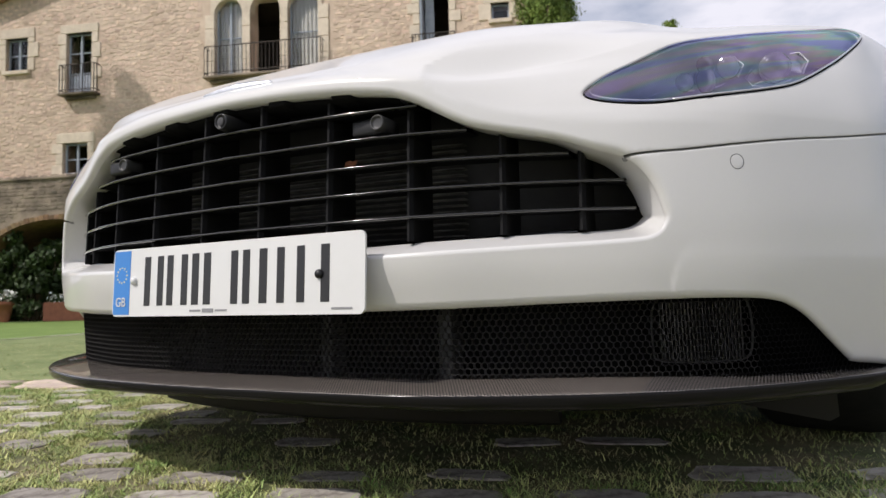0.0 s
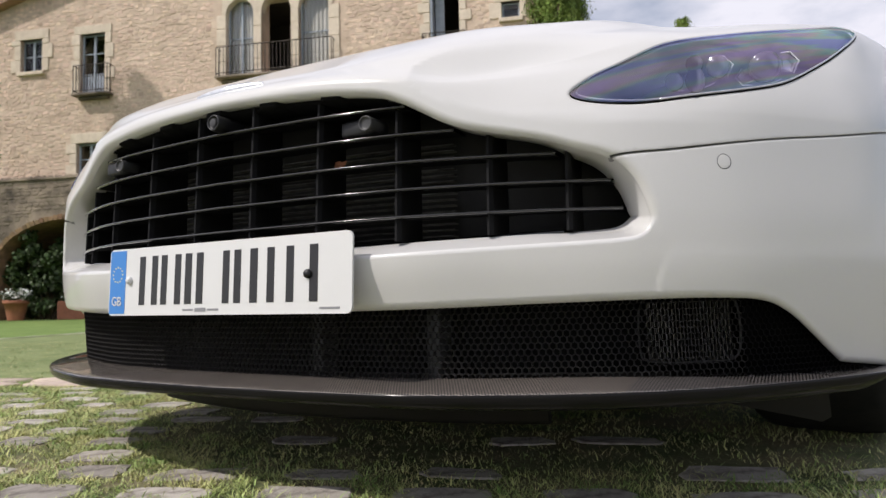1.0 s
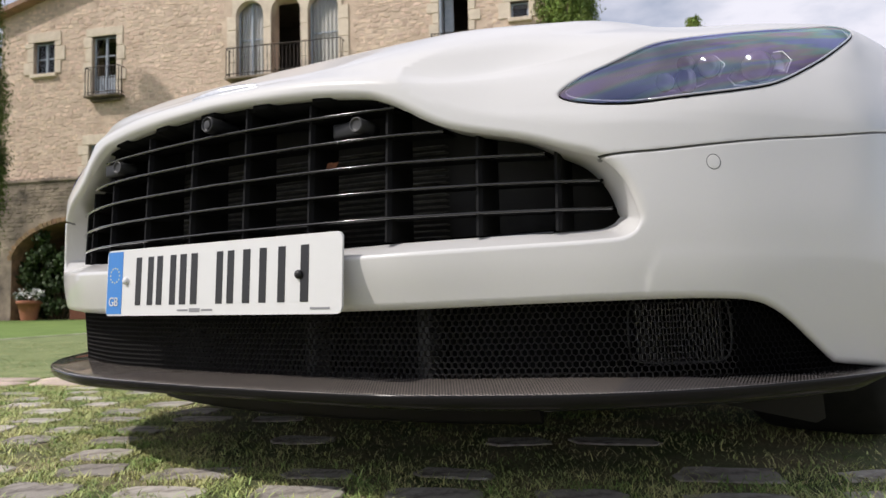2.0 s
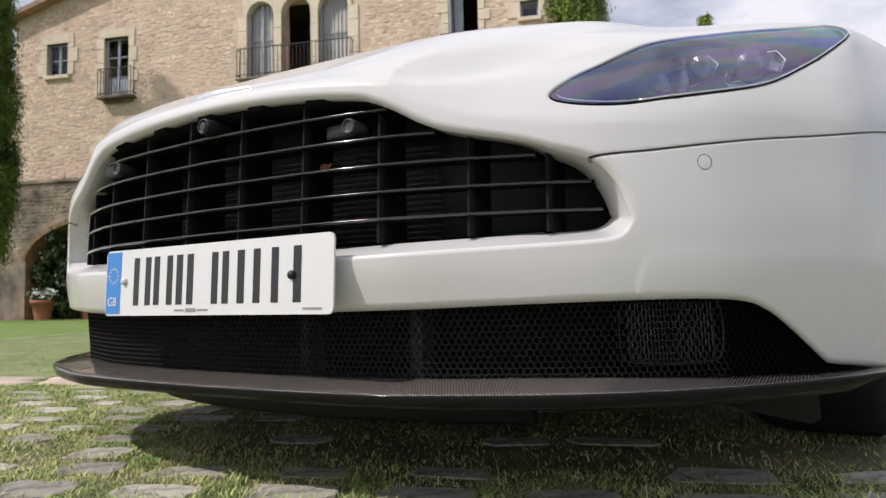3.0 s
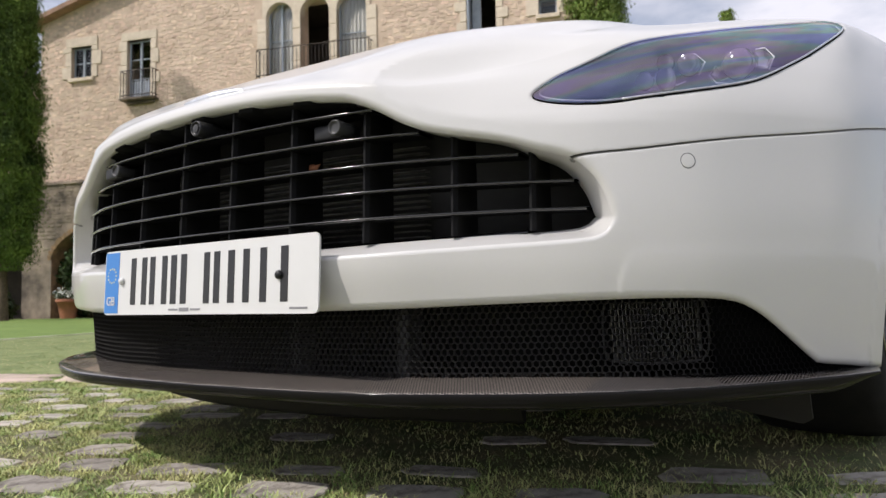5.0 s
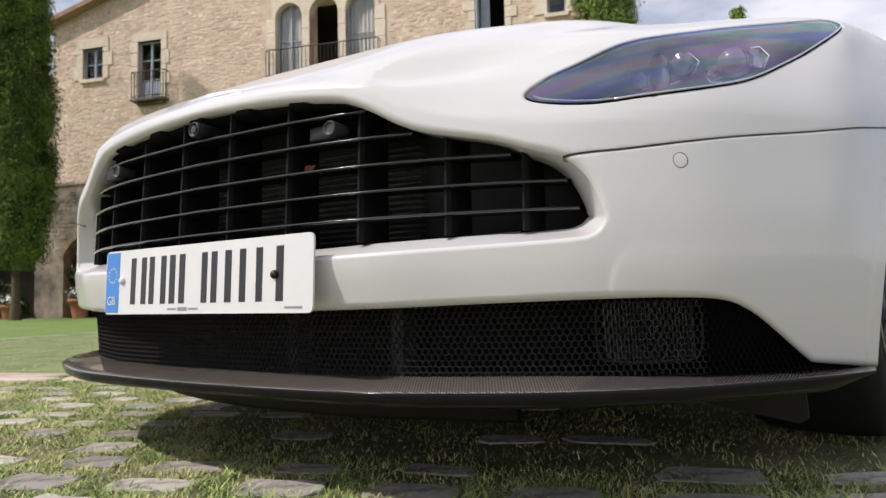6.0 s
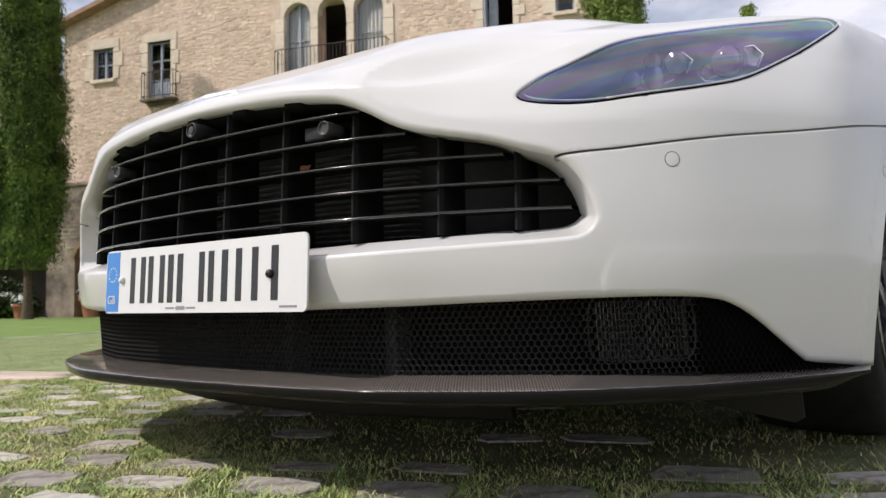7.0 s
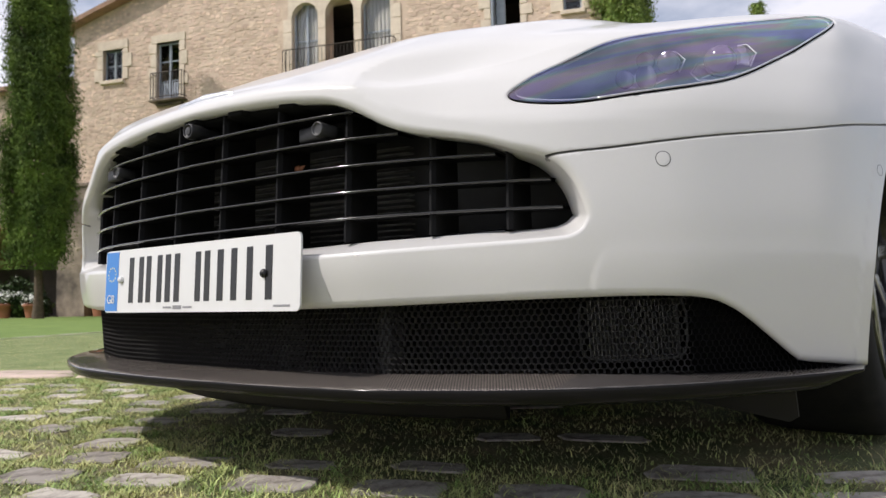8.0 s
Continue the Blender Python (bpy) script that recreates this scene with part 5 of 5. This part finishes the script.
# brick rim of the arches
for c, half in ARCHES[:2]:
    n = 46
    for i in range(n):
        a0, a1 = math.pi * i / n + .004, math.pi * (i + 1) / n - .004
        q = [(c - half * math.cos(a), 1.88 + 1.17 * math.sin(a) ** 1.15) for a in (a0, a1)]
        o = [(c - (half + .13 + .03 * math.sin(i * 2.7)) * math.cos(a), 1.88 + (1.31 + .02 * math.sin(i * 1.9)) * math.sin(a) ** 1.1) for a in (a1, a0)]
        ring = q + o
        v = [(u, AD - .025, z) for u, z in ring] + [(u, AD + .1, z) for u, z in ring]
        on_house("arch_brick", v, [(0, 1, 2, 3), (0, 4, 5, 1), (1, 5, 6, 2), (2, 6, 7, 3), (3, 7, 4, 0)], SOFFIT)
# lower wing to one side
wing = tagged(new("side_wing"), "lower plastered stone wing beside the house", "house")
wing.matrix_basis = WALL
ob = house_box("wall", (-16, 1.6, 4.3), (U0 - .02, 2.1, 8.6), MORTAR, wing)
v = [(-16.3, 1.2, 8.5), (U0 - .02, 1.2, 8.5), (U0 - .02, 6, 10.2), (-16.3, 6, 10.2)]
v += [(a, b, c + .15) for a, b, c in v]
on_house("roof", v, [(0, 1, 2, 3), (7, 6, 5, 4), (0, 4, 5, 1), (1, 5, 6, 2), (2, 6, 7, 3), (3, 7, 4, 0)], ROOFTILE, wing)


# ---- rubble stones of the walls ----
def stone_mesh(rg, w, h, deep):
    """A rough flat-faced stone: an uneven eight-sided rim and a smaller raised face."""
    rim = []
    for x, z in ((-.5, -.28), (-.30, -.5), (.28, -.5), (.5, -.22), (.5, .28), (.24, .5), (-.32, .5), (-.5, .2)):
        rim.append(((x + rg.uniform(-.07, .07)) * w, (z + rg.uniform(-.08, .08)) * h))
    v = [(x, .01, z) for x, z in rim] + [(x * .86, -deep * rg.uniform(.55, .9), z * .82) for x, z in rim] + [(rg.uniform(-.1, .1) * w, -deep * rg.uniform(.95, 1.25), rg.uniform(-.1, .1) * h)]
    f = [(k, (k + 1) % 8, 8 + (k + 1) % 8, 8 + k) for k in range(8)] + [(8 + k, 8 + (k + 1) % 8, 16) for k in range(8)]
    return v, f


def blocked(u0, u1, z0, z1, margin=.2):
    for a, b, c, d in holes:
        if u1 > a - margin and u0 < b + margin and z1 > c - .12 and z0 < d + .28:
            return True
    return u1 > 4.52 and u0 < 8.53 and z1 > 6.85 and z0 < 9.70


rs = random.Random(11)
all_v, all_f, singles = [], [], []
z = ZB + .03
while z < 12.3:
    h = rs.uniform(.06, .13)
    u = U0 + .02 + rs.uniform(0, .1)
    while u < U1 - .1:
        w = rs.uniform(.08, .27)
        zc = z + h / 2 + rs.uniform(-.045, .045)
        if zc + h / 2 < gable_z(u + w / 2) - .05 and not blocked(u, u + w, zc - h / 2, zc + h / 2) and rs.random() > .05:
            if .9 < u < 4.3 and 5.2 < zc < 9.2 and len(singles) < 300 and rs.random() < .62:
                singles.append((u + w / 2, zc, w, h))
            else:
                sv_, sf_ = stone_mesh(rs, w * .95, h * rs.uniform(.65, 1.25), rs.uniform(.005, .014))
                o = len(all_v)
                all_v += [(a + u + w / 2, b, c + zc) for a, b, c in sv_]
                all_f += [tuple(q + o for q in k) for k in sf_]
        u += w + rs.uniform(.0, .02)
    z += h + rs.uniform(0, .012)
rubble = on_house("rubble_fill", all_v, all_f, STONE, wall)
tagged(rubble, kind="stuff")
all_v, all_f = [], []
z = 2.1
while z < 4.3:
    h = rs.uniform(.07, .15)
    u = -12.5
    while u < 4:
        w = rs.uniform(.14, .42)
        t = max(arcade_top(u), arcade_top(u + w))
        if z > t + .28 and rs.random() > .12:
            sv_, sf_ = stone_mesh(rs, w * .95, h * .92, rs.uniform(.008, .02))
            o = len(all_v)
            all_v += [(a + u + w / 2, b + AD, c + z + h / 2) for a, b, c in sv_]
            all_f += [tuple(q + o for q in k) for k in sf_]
        u += w + .01
    z += h + .008
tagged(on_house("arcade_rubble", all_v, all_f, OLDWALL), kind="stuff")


# ---- plants ----
def leaves(points, normals, size, long, rg, droop=0.0):
    """Diamond leaves at points; each a folded pair of triangles."""
    n = len(points)
    nr = rg.normal(size=(n, 3)) * .7 + normals
    nr /= np.linalg.norm(nr, axis=1)[:, None]
    up = rg.normal(size=(n, 3)) * .5 + np.array([0, 0, 1.0 - droop])
    a = up - nr * (up * nr).sum(1)[:, None]
    a /= np.linalg.norm(a, axis=1)[:, None] + 1e-9
    b = np.cross(nr, a)
    s = (size * rg.uniform(.6, 1.35, n))[:, None]
    v = np.stack([points - a * s * long * .5, points + b * s * .5 + nr * s * .12, points + a * s * long * .5, points - b * s * .5 + nr * s * .12], 1).reshape(-1, 3)
    i = np.arange(n)[:, None] * 4
    return v, np.hstack([i, i + 1, i + 2, i + 3])


def quads_object(name, v, f, mat, parent=None):
    me = bpy.data.meshes.new(name)
    me.vertices.add(len(v))
    me.vertices.foreach_set("co", np.asarray(v, np.float32).ravel())
    k = f.shape[1]
    me.loops.add(f.size)
    me.loops.foreach_set("vertex_index", f.ravel().astype(np.int32))
    me.polygons.add(len(f))
    me.polygons.foreach_set("loop_start", np.arange(0, f.size, k, dtype=np.int32))
    me.polygons.foreach_set("loop_total", np.full(len(f), k, np.int32))
    me.materials.append(mat)
    me.update(calc_edges=True)
    me.validate()
    ob = new(name, me)
    ob.parent = parent
    return ob


def cypress(x, y, height, radius, seed, mat, label, bare=.9, count=22000, leaf=.075):
    """A columnar tree: a trunk with limbs, and foliage in upright plumes with gaps between."""
    rg = np.random.default_rng(seed)
    tree = tagged(new("cypress_tree"), label, "tree", "cypress trees")
    tree.matrix_basis = pose(x, y, 0)
    pts = [(.05 * math.sin(z * 1.3), .05 * math.cos(z * .9), z) for z in np.linspace(0, height * .9, 16)]
    tv, tf = [], []
    for i, p in enumerate(pts):
        r = .095 * (1 - i / 17) + .02 + (.05 if i == 0 else 0)
        tv += [(p[0] + r * math.cos(a), p[1] + r * math.sin(a), p[2]) for a in np.linspace(0, 2 * math.pi, 10, endpoint=False)]
    for i in range(15):
        tf += [(i * 10 + k, i * 10 + (k + 1) % 10, (i + 1) * 10 + (k + 1) % 10, (i + 1) * 10 + k) for k in range(10)]
    ob = new("trunk", mesh_from("trunk", tv, tf, BARK, True))
    ob.parent = tree
    for k in range(14):
        z0, a = bare + (height * .8 - bare) * k / 14, k * 2.4
        ln = radius * .8
        v1, f1 = tube([(0, 0, z0), (ln * .5 * math.cos(a), ln * .5 * math.sin(a), z0 + .25), (ln * math.cos(a), ln * math.sin(a), z0 + .8)], .025, 5)
        ob = new("limb", mesh_from("limb", v1, f1, BARK, True))
        ob.parent = tree
    plumes = 260
    pz = bare + (height - bare) * rg.uniform(0, 1, plumes) ** .9
    pa = rg.uniform(0, 2 * math.pi, plumes)
    shape = lambda z: radius * np.clip(((z - bare + .25) / .5), .35, 1) ** .5 * (1 - .75 * np.clip((z - bare) / (height - bare), 0, 1) ** 3.0)
    pr = shape(pz) * rg.uniform(.78, 1.03, plumes)
    idx = rg.integers(0, plumes, count)
    t = rg.uniform(-1, 1, count)
    off = rg.normal(size=(count, 3)) * np.array([.11, .11, .10]) * radius / .8
    P3 = np.stack([pr[idx] * np.cos(pa[idx]), pr[idx] * np.sin(pa[idx]), pz[idx] + t * .42], -1) + off
    P3[:, :2] *= (1 - .10 * np.abs(t))[:, None]
    P3[:, 2] = np.clip(P3[:, 2], bare - .3, height)
    nrm = P3 * np.array([1, 1, 0])
    nrm /= np.linalg.norm(nrm, axis=1)[:, None] + 1e-9
    v, f = leaves(P3, nrm, leaf, 2.6, rg)
    quads_object("crown", v, f, mat, tree)
    # dark core of inner twigs
    n2 = count // 4
    zc = rg.uniform(bare, height * .95, n2)
    ac = rg.uniform(0, 2 * math.pi, n2)
    rc = shape(zc) * .72
    C3 = np.stack([rc * np.cos(ac), rc * np.sin(ac), zc], -1)
    v, f = leaves(C3, C3 * np.array([1, 1, 0]) / rc[:, None], leaf * 2.0, 1.8, rg)
    quads_object("inner_foliage", v, f, mat, tree)
    return tree


cypress(-20.02, 8.43, 12.1, .935, 3, LEAFDARK, "tall clipped dark green cypress on the lawn", 1.7, 120000, .033)
cypress(-5.86, 17.07, 12.5, .90, 4, LEAFBRIGHT, "tall bright green cypress beside the house", .6, 90000, .036)
cypress(-6.6, 38.6, 15.55, .85, 6, LEAFBRIGHT, "distant green cypress tip behind the house", 1.0, 20000, .06)


def bush(name, u0, u1, d0, d1, z1, seed, count, mat, label, leaf=.10):
    """Ivy or shrub: leaves in clumps over a box-shaped heap with an uneven edge."""
    rg = np.random.default_rng(seed)
    thing = tagged(new(name), label, "bush")
    thing.matrix_basis = WALL @ pose((u0 + u1) / 2, (d0 + d1) / 2, 0)
    clumps = 70
    cc = np.stack([rg.uniform(-.5, .5, clumps) * (u1 - u0), rg.uniform(-.5, .5, clumps) * (d1 - d0), rg.uniform(.08, 1, clumps) ** .8 * z1], -1)
    cc[:, 2] *= 1 - .45 * (np.abs(cc[:, 0]) / ((u1 - u0) * .5)) ** 2
    idx = rg.integers(0, clumps, count)
    off = rg.normal(size=(count, 3))
    off /= np.linalg.norm(off, axis=1)[:, None]
    P3 = cc[idx] + off * rg.uniform(.08, .30, count)[:, None]
    P3[:, 2] = np.clip(P3[:, 2], .05, None)
    v, f = leaves(P3, off, leaf, 1.3, rg, 1.2)
    quads_object("foliage", v, f, mat, thing)
    for k in range(5):
        x = (k - 2) * (u1 - u0) * .12
        v1, f1 = tube([(x * .4, 0, 0), (x, .05, z1 * .4), (x * 1.3, 0, z1 * .75)], .025, 6)
        ob = new("stem", mesh_from("stem", v1, f1, BARK, True))
        ob.parent = thing
    return thing


bush("climbing_ivy", -2.5, -.05, -.1, .7, 2.75, 21, 9000, LEAFIVY, "dark green climbing shrub under the arch")
bush("climbing_ivy", -.6, 1.5, .5, 1.2, 2.3, 22, 6000, LEAFIVY, "dark green shrub in the arcade shade")
bush("shrub", -5.6, -4.2, -.9, -.1, 1.15, 23, 5000, LEAFIVY, "leafy green shrub beside the arcade")


def flowers(parent, u0, u1, d, z, n, seed):
    rg = np.random.default_rng(seed)
    P3 = np.stack([rg.uniform(u0, u1, n), d + rg.normal(size=n) * .08, z + rg.normal(size=n) * .07], -1)
    up = np.tile(np.array([0, -.6, .8]), (n, 1))
    v, f = leaves(P3, up, .065, 1.0, rg, 1.0)
    ob = quads_object("blossom", v, f, PETAL, parent)
    P3 = np.stack([rg.uniform(u0, u1, n), d + rg.normal(size=n) * .08, z - .05 + rg.normal(size=n) * .07], -1)
    v, f = leaves(P3, up, .08, 1.4, rg, 1.0)
    quads_object("foliage", v, f, LEAFIVY, parent)


def pot(u, d, r, h, seed, bloom=True):
    thing = tagged(new("flower_pot"), "round terracotta pot with white flowers", "flower pot", "terracotta pots")
    thing.matrix_basis = WALL @ pose(u, d, 0)
    prof = [(.62 * r, 0), (.72 * r, h * .3), (.90 * r, h * .82), (1.02 * r, h * .82), (1.04 * r, h), (.94 * r, h), (.88 * r, h * .9), (.02, h * .88)]
    v = [(q * math.cos(a), q * math.sin(a), z) for q, z in prof for a in np.linspace(0, 2 * math.pi, 24, endpoint=False)]
    f = [(i * 24 + k, i * 24 + (k + 1) % 24, (i + 1) * 24 + (k + 1) % 24, (i + 1) * 24 + k) for i in range(len(prof) - 1) for k in range(24)]
    ob = new("bowl", mesh_from("bowl", v, f, TERRACOTTA, True))
    ob.parent = thing
    if bloom:
        flowers(thing, -r * 1.25, r * 1.25, 0, h + .16, 240, seed)


pot(-1.42, -.8, .34, .60, 31)
pot(-3.95, -1.0, .26, .45, 32)
pot(-5.0, -1.1, .28, .48, 33)
box_planter = tagged(new("planter_box"), "long terracotta planter with white flowers", "planter")
box_planter.matrix_basis = WALL
bm = bmesh.new()
box(bm, (.12, -1.0, 0), (2.6, -.62, .55), .03)
ob = part("trough", bm, TERRACOTTA, None)
ob.parent = box_planter
flowers(box_planter, .2, 2.5, -.82, .64, 420, 34)
flowers(tagged(set_at(new("white_flower_bush"), WALL), "low bush with white blossom beside the arcade", "bush"), -6.4, -4.4, -1.0, .75, 500, 35)


# ---- cobbles, slabs and grass ----
rs = random.Random(3)


def sett(rg, lx, ly, h):
    """A worn sett: broken many-cornered outline, chipped edge, nearly flat uneven top."""
    K = 12
    rim = []
    for k in range(K):
        a = 2 * math.pi * (k + rg.uniform(.32, .68)) / K
        c, s = math.cos(a), math.sin(a)
        q = (abs(c) ** 6 + abs(s) ** 6) ** (-1 / 6) * rg.uniform(.84, 1.06)
        rim.append((c * q * lx, s * q * ly))
    v = [(x, y, -.03) for x, y in rim] + [(x * .99, y * .99, h * rg.uniform(.35, .7)) for x, y in rim] + [(x * .955, y * .93, h * rg.uniform(.85, 1.1)) for x, y in rim] + [(x * .45, y * .45, h * rg.uniform(.85, 1.2)) for x, y in rim] + [(0, 0, h)]
    f = [(i * K + k, i * K + (k + 1) % K, (i + 1) * K + (k + 1) % K, (i + 1) * K + k) for i in range(3) for k in range(K)]
    f += [(3 * K + k, 3 * K + (k + 1) % K, 4 * K) for k in range(K)]
    return v, f


def plain_sett(rg, lx, ly, h):
    """A far sett: eight corners, a bevelled edge and a flat top."""
    rim = [(x * lx * rg.uniform(.92, 1.03), y * ly * rg.uniform(.92, 1.03)) for x, y in ((1, -.7), (1, .7), (.85, 1), (-.85, 1), (-1, .7), (-1, -.7), (-.85, -1), (.85, -1))]
    v = [(x, y, -.02) for x, y in rim] + [(x * .95, y * .93, h) for x, y in rim]
    return v, [(k, (k + 1) % 8, 8 + (k + 1) % 8, 8 + k) for k in range(8)] + [tuple(range(8, 16))]


kinds = []
for i in range(10):
    v, f = sett(rs, .069, .040, .005)
    kinds.append(mesh_from("sett", v, f, SETT))
slab_kinds = []
for i in range(4):
    v, f = sett(rs, .19, .052, .011)
    slab_kinds.append(mesh_from("slab", v, f, SLAB, True))
stones = []
for k in range(-28, 27):
    n0 = .030 + .1356 * k
    band = 1.45 < n0 < 1.72
    a = -9.2 + rs.uniform(0, .2) if k else -8.721
    while a < 7.0 + rs.uniform(-.2, .2):
        if band:
            lx, ly = rs.uniform(.15, .26), .062
            stones.append((a + lx, n0, lx, ly, .011, 0, True))
            a += 2 * lx + .02
            continue
        lx, ly = rs.uniform(.052, .090), rs.uniform(.034, .054)
        skip = rs.random() < (.9 if k >= 13 else .78 if n0 > .19 and a > -.1 else .26) and k != 0
        if not skip:
            stones.append((a + rs.uniform(-.012, .012) * (k != 0), n0 + rs.uniform(-.01, .01), lx, ly, rs.uniform(.0015, .0038), rs.uniform(-12, 12), False))
        a += (.216 if k == 0 else rs.uniform(.195, .25))
near = [s for s in stones if -2.2 < s[0] < 1.2 and -.36 < s[1] < 1.72][:300]
near_set = set(near)
for a, n0, lx, ly, h, turn, is_slab in near:
    ob = new("slab" if is_slab else "sett", rs.choice(slab_kinds if is_slab else kinds))
    ob.parent = ground
    ob.matrix_basis = PAVE @ pose(a, n0, .001, rs.uniform(-1, 1), rs.uniform(-1, 1), turn) @ Matrix.Diagonal((lx / .19, ly / .052, 1, 1) if is_slab else (lx / .069, ly / .040, h / .005, 1))
jv, jf = [], []
for a, n0, lx, ly, h, turn, is_slab in stones:
    if (a, n0, lx, ly, h, turn, is_slab) in near_set:
        continue
    v, f = sett(rs, lx, ly, h) if -3.0 < a < 1.4 and n0 > -.45 else plain_sett(rs, lx, ly, h)
    m = PAVE @ pose(a, n0, .002, 0, 0, turn)
    o = len(jv)
    jv += [tuple(m @ Vector(q)) for q in v]
    jf += [tuple(o + q for q in k) for k in f]
far_setts = tagged(new("far_setts", mesh_from("far_setts", jv, jf, SETTFAR, True)), kind="stuff")
far_setts.parent = ground


def blades(name, count, a_range, n_range, height, width, seed, mat, avoid=True):
    """Upright bent grass blades, thinner over the stones."""
    rg = np.random.default_rng(seed)
    A, N = rg.uniform(*a_range, count), rg.uniform(*n_range, count)
    # tufts: denser in noisy patches
    tuft = np.array([noise.noise(Vector((x * 7, y * 7, seed))) for x, y in zip(A, N)])
    tuft = .7 * tuft + .6 * np.array([noise.noise(Vector((x * 31, y * 31, 9))) for x, y in zip(A, N)])
    ok = tuft + rg.uniform(-.35, .35, count) > -.12
    co, si = math.cos(radians(24.5)), math.sin(radians(24.5))
    gx0, gy0 = A * co - N * si - .016, A * si + N * co + .011
    below_car = np.clip((gy0 - .11 - .50 * gx0 * gx0) / .24, 0, 1) * (np.abs(gx0) < .95)
    ok &= rg.random(count) > below_car * .85     # blades thinned below the car to deepen its shade
    border = np.minimum.reduce([A - a_range[0], a_range[1] - A, N - n_range[0], n_range[1] - N])
    ok &= border > rg.uniform(0, .14, count)
    ragged = rg.uniform(.6, 1.1, count)
    over = np.clip([.26 + 1.3 * noise.noise(Vector((x * 16, y * 16, 5))) for x, y in zip(A, N)], .02, 1)
    if avoid:
        S5 = np.array([(s[0], s[1], s[2], s[3]) for s in stones])
        for a, n0, lx, ly in S5:
            if not (a_range[0] - .3 < a < a_range[1] + .3 and n_range[0] - .2 < n0 < n_range[1] + .2):
                continue
            q = np.nonzero((np.abs(A - a) < lx) & (np.abs(N - n0) < ly))[0]
            ok[q] &= (np.abs(A[q] - a) / lx) ** 5 + (np.abs(N[q] - n0) / ly) ** 5 > ragged[q] * over[q]
    A, N, tuft = A[ok], N[ok], tuft[ok]
    c = len(A)
    h = height * rg.uniform(.45, 1.25, c) * (1 + .5 * np.clip(tuft, -.5, .8))
    ang = rg.uniform(0, 2 * math.pi, c)
    lean = rg.uniform(.6, 2.4, c) * h
    dx, dy = np.cos(ang), np.sin(ang)
    X, Y = A * co - N * si - .016, A * si + N * co + .011
    w = width * rg.uniform(.6, 1.3, c)
    sx, sy = -dy * w, dx * w
    z0 = np.zeros(c)
    v = np.stack([np.stack([X - sx, Y - sy, z0], -1), np.stack([X + sx, Y + sy, z0], -1),
                  np.stack([X + sx * .8 + dx * lean * .35, Y + sy * .8 + dy * lean * .35, h * .6], -1), np.stack([X - sx * .8 + dx * lean * .35, Y - sy * .8 + dy * lean * .35, h * .6], -1),
                  np.stack([X + sx * .1 + dx * lean, Y + sy * .1 + dy * lean, h], -1), np.stack([X - sx * .1 + dx * lean, Y - sy * .1 + dy * lean, h], -1)], 1).reshape(-1, 3)
    i = np.arange(c)[:, None] * 6
    f = np.vstack([np.hstack([i, i + 1, i + 2, i + 3]), np.hstack([i + 3, i + 2, i + 4, i + 5])])
    ob = quads_object(name, v, f, mat)
    return tagged(ob, "short tufty green grass growing between cobbles" if mat is not DRYBLADE else "dry straw blades lying in the turf", "grass", kind="stuff")


blades("grass", 460000, (-2.9, 1.35), (-.42, 1.78), .0066, .0009, 1, BLADE)
blades("grass", 90000, (-2.9, 1.35), (-.42, 1.78), .0120, .0011, 5, BLADE)
blades("dry_grass", 130000, (-2.9, 1.35), (-.42, 1.78), .0056, .00064, 2, DRYBLADE)
blades("dry_grass", 6000, (-2.9, 1.35), (-.42, 1.78), .018, .00065, 6, DRYBLADE)
blades("grass", 60000, (-4.85, -.6), (1.74, 5.0), .010, .0014, 3, FIELDBLADE, False)
blades("dry_grass", 16000, (-4.85, -.6), (1.74, 5.0), .012, .0012, 4, DRYBLADE, False)
# unseen grass ahead of the car, added for warm bounce on the bumper
blades("grass", 140000, (-4.5, 5.0), (-3.9, -.40), .012, .004, 7, BLADE)

# single rubble stones of the facade
ru = random.Random(8)
rubble_kinds = []
for i in range(10):
    v, f = stone_mesh(ru, 1, 1, 1)
    rubble_kinds.append(mesh_from("rubble_stone", v, f, STONE))
for u, zc, w, h in singles:
    ob = new("rubble_stone", ru.choice(rubble_kinds))
    ob.parent = wall
    ob.matrix_basis = pose(u, 0, zc, 0, ru.uniform(-4, 4), 0) @ Matrix.Diagonal((w * .95 * ru.choice((-1, 1)), ru.uniform(.004, .011), h * ru.uniform(.7, 1.2), 1))
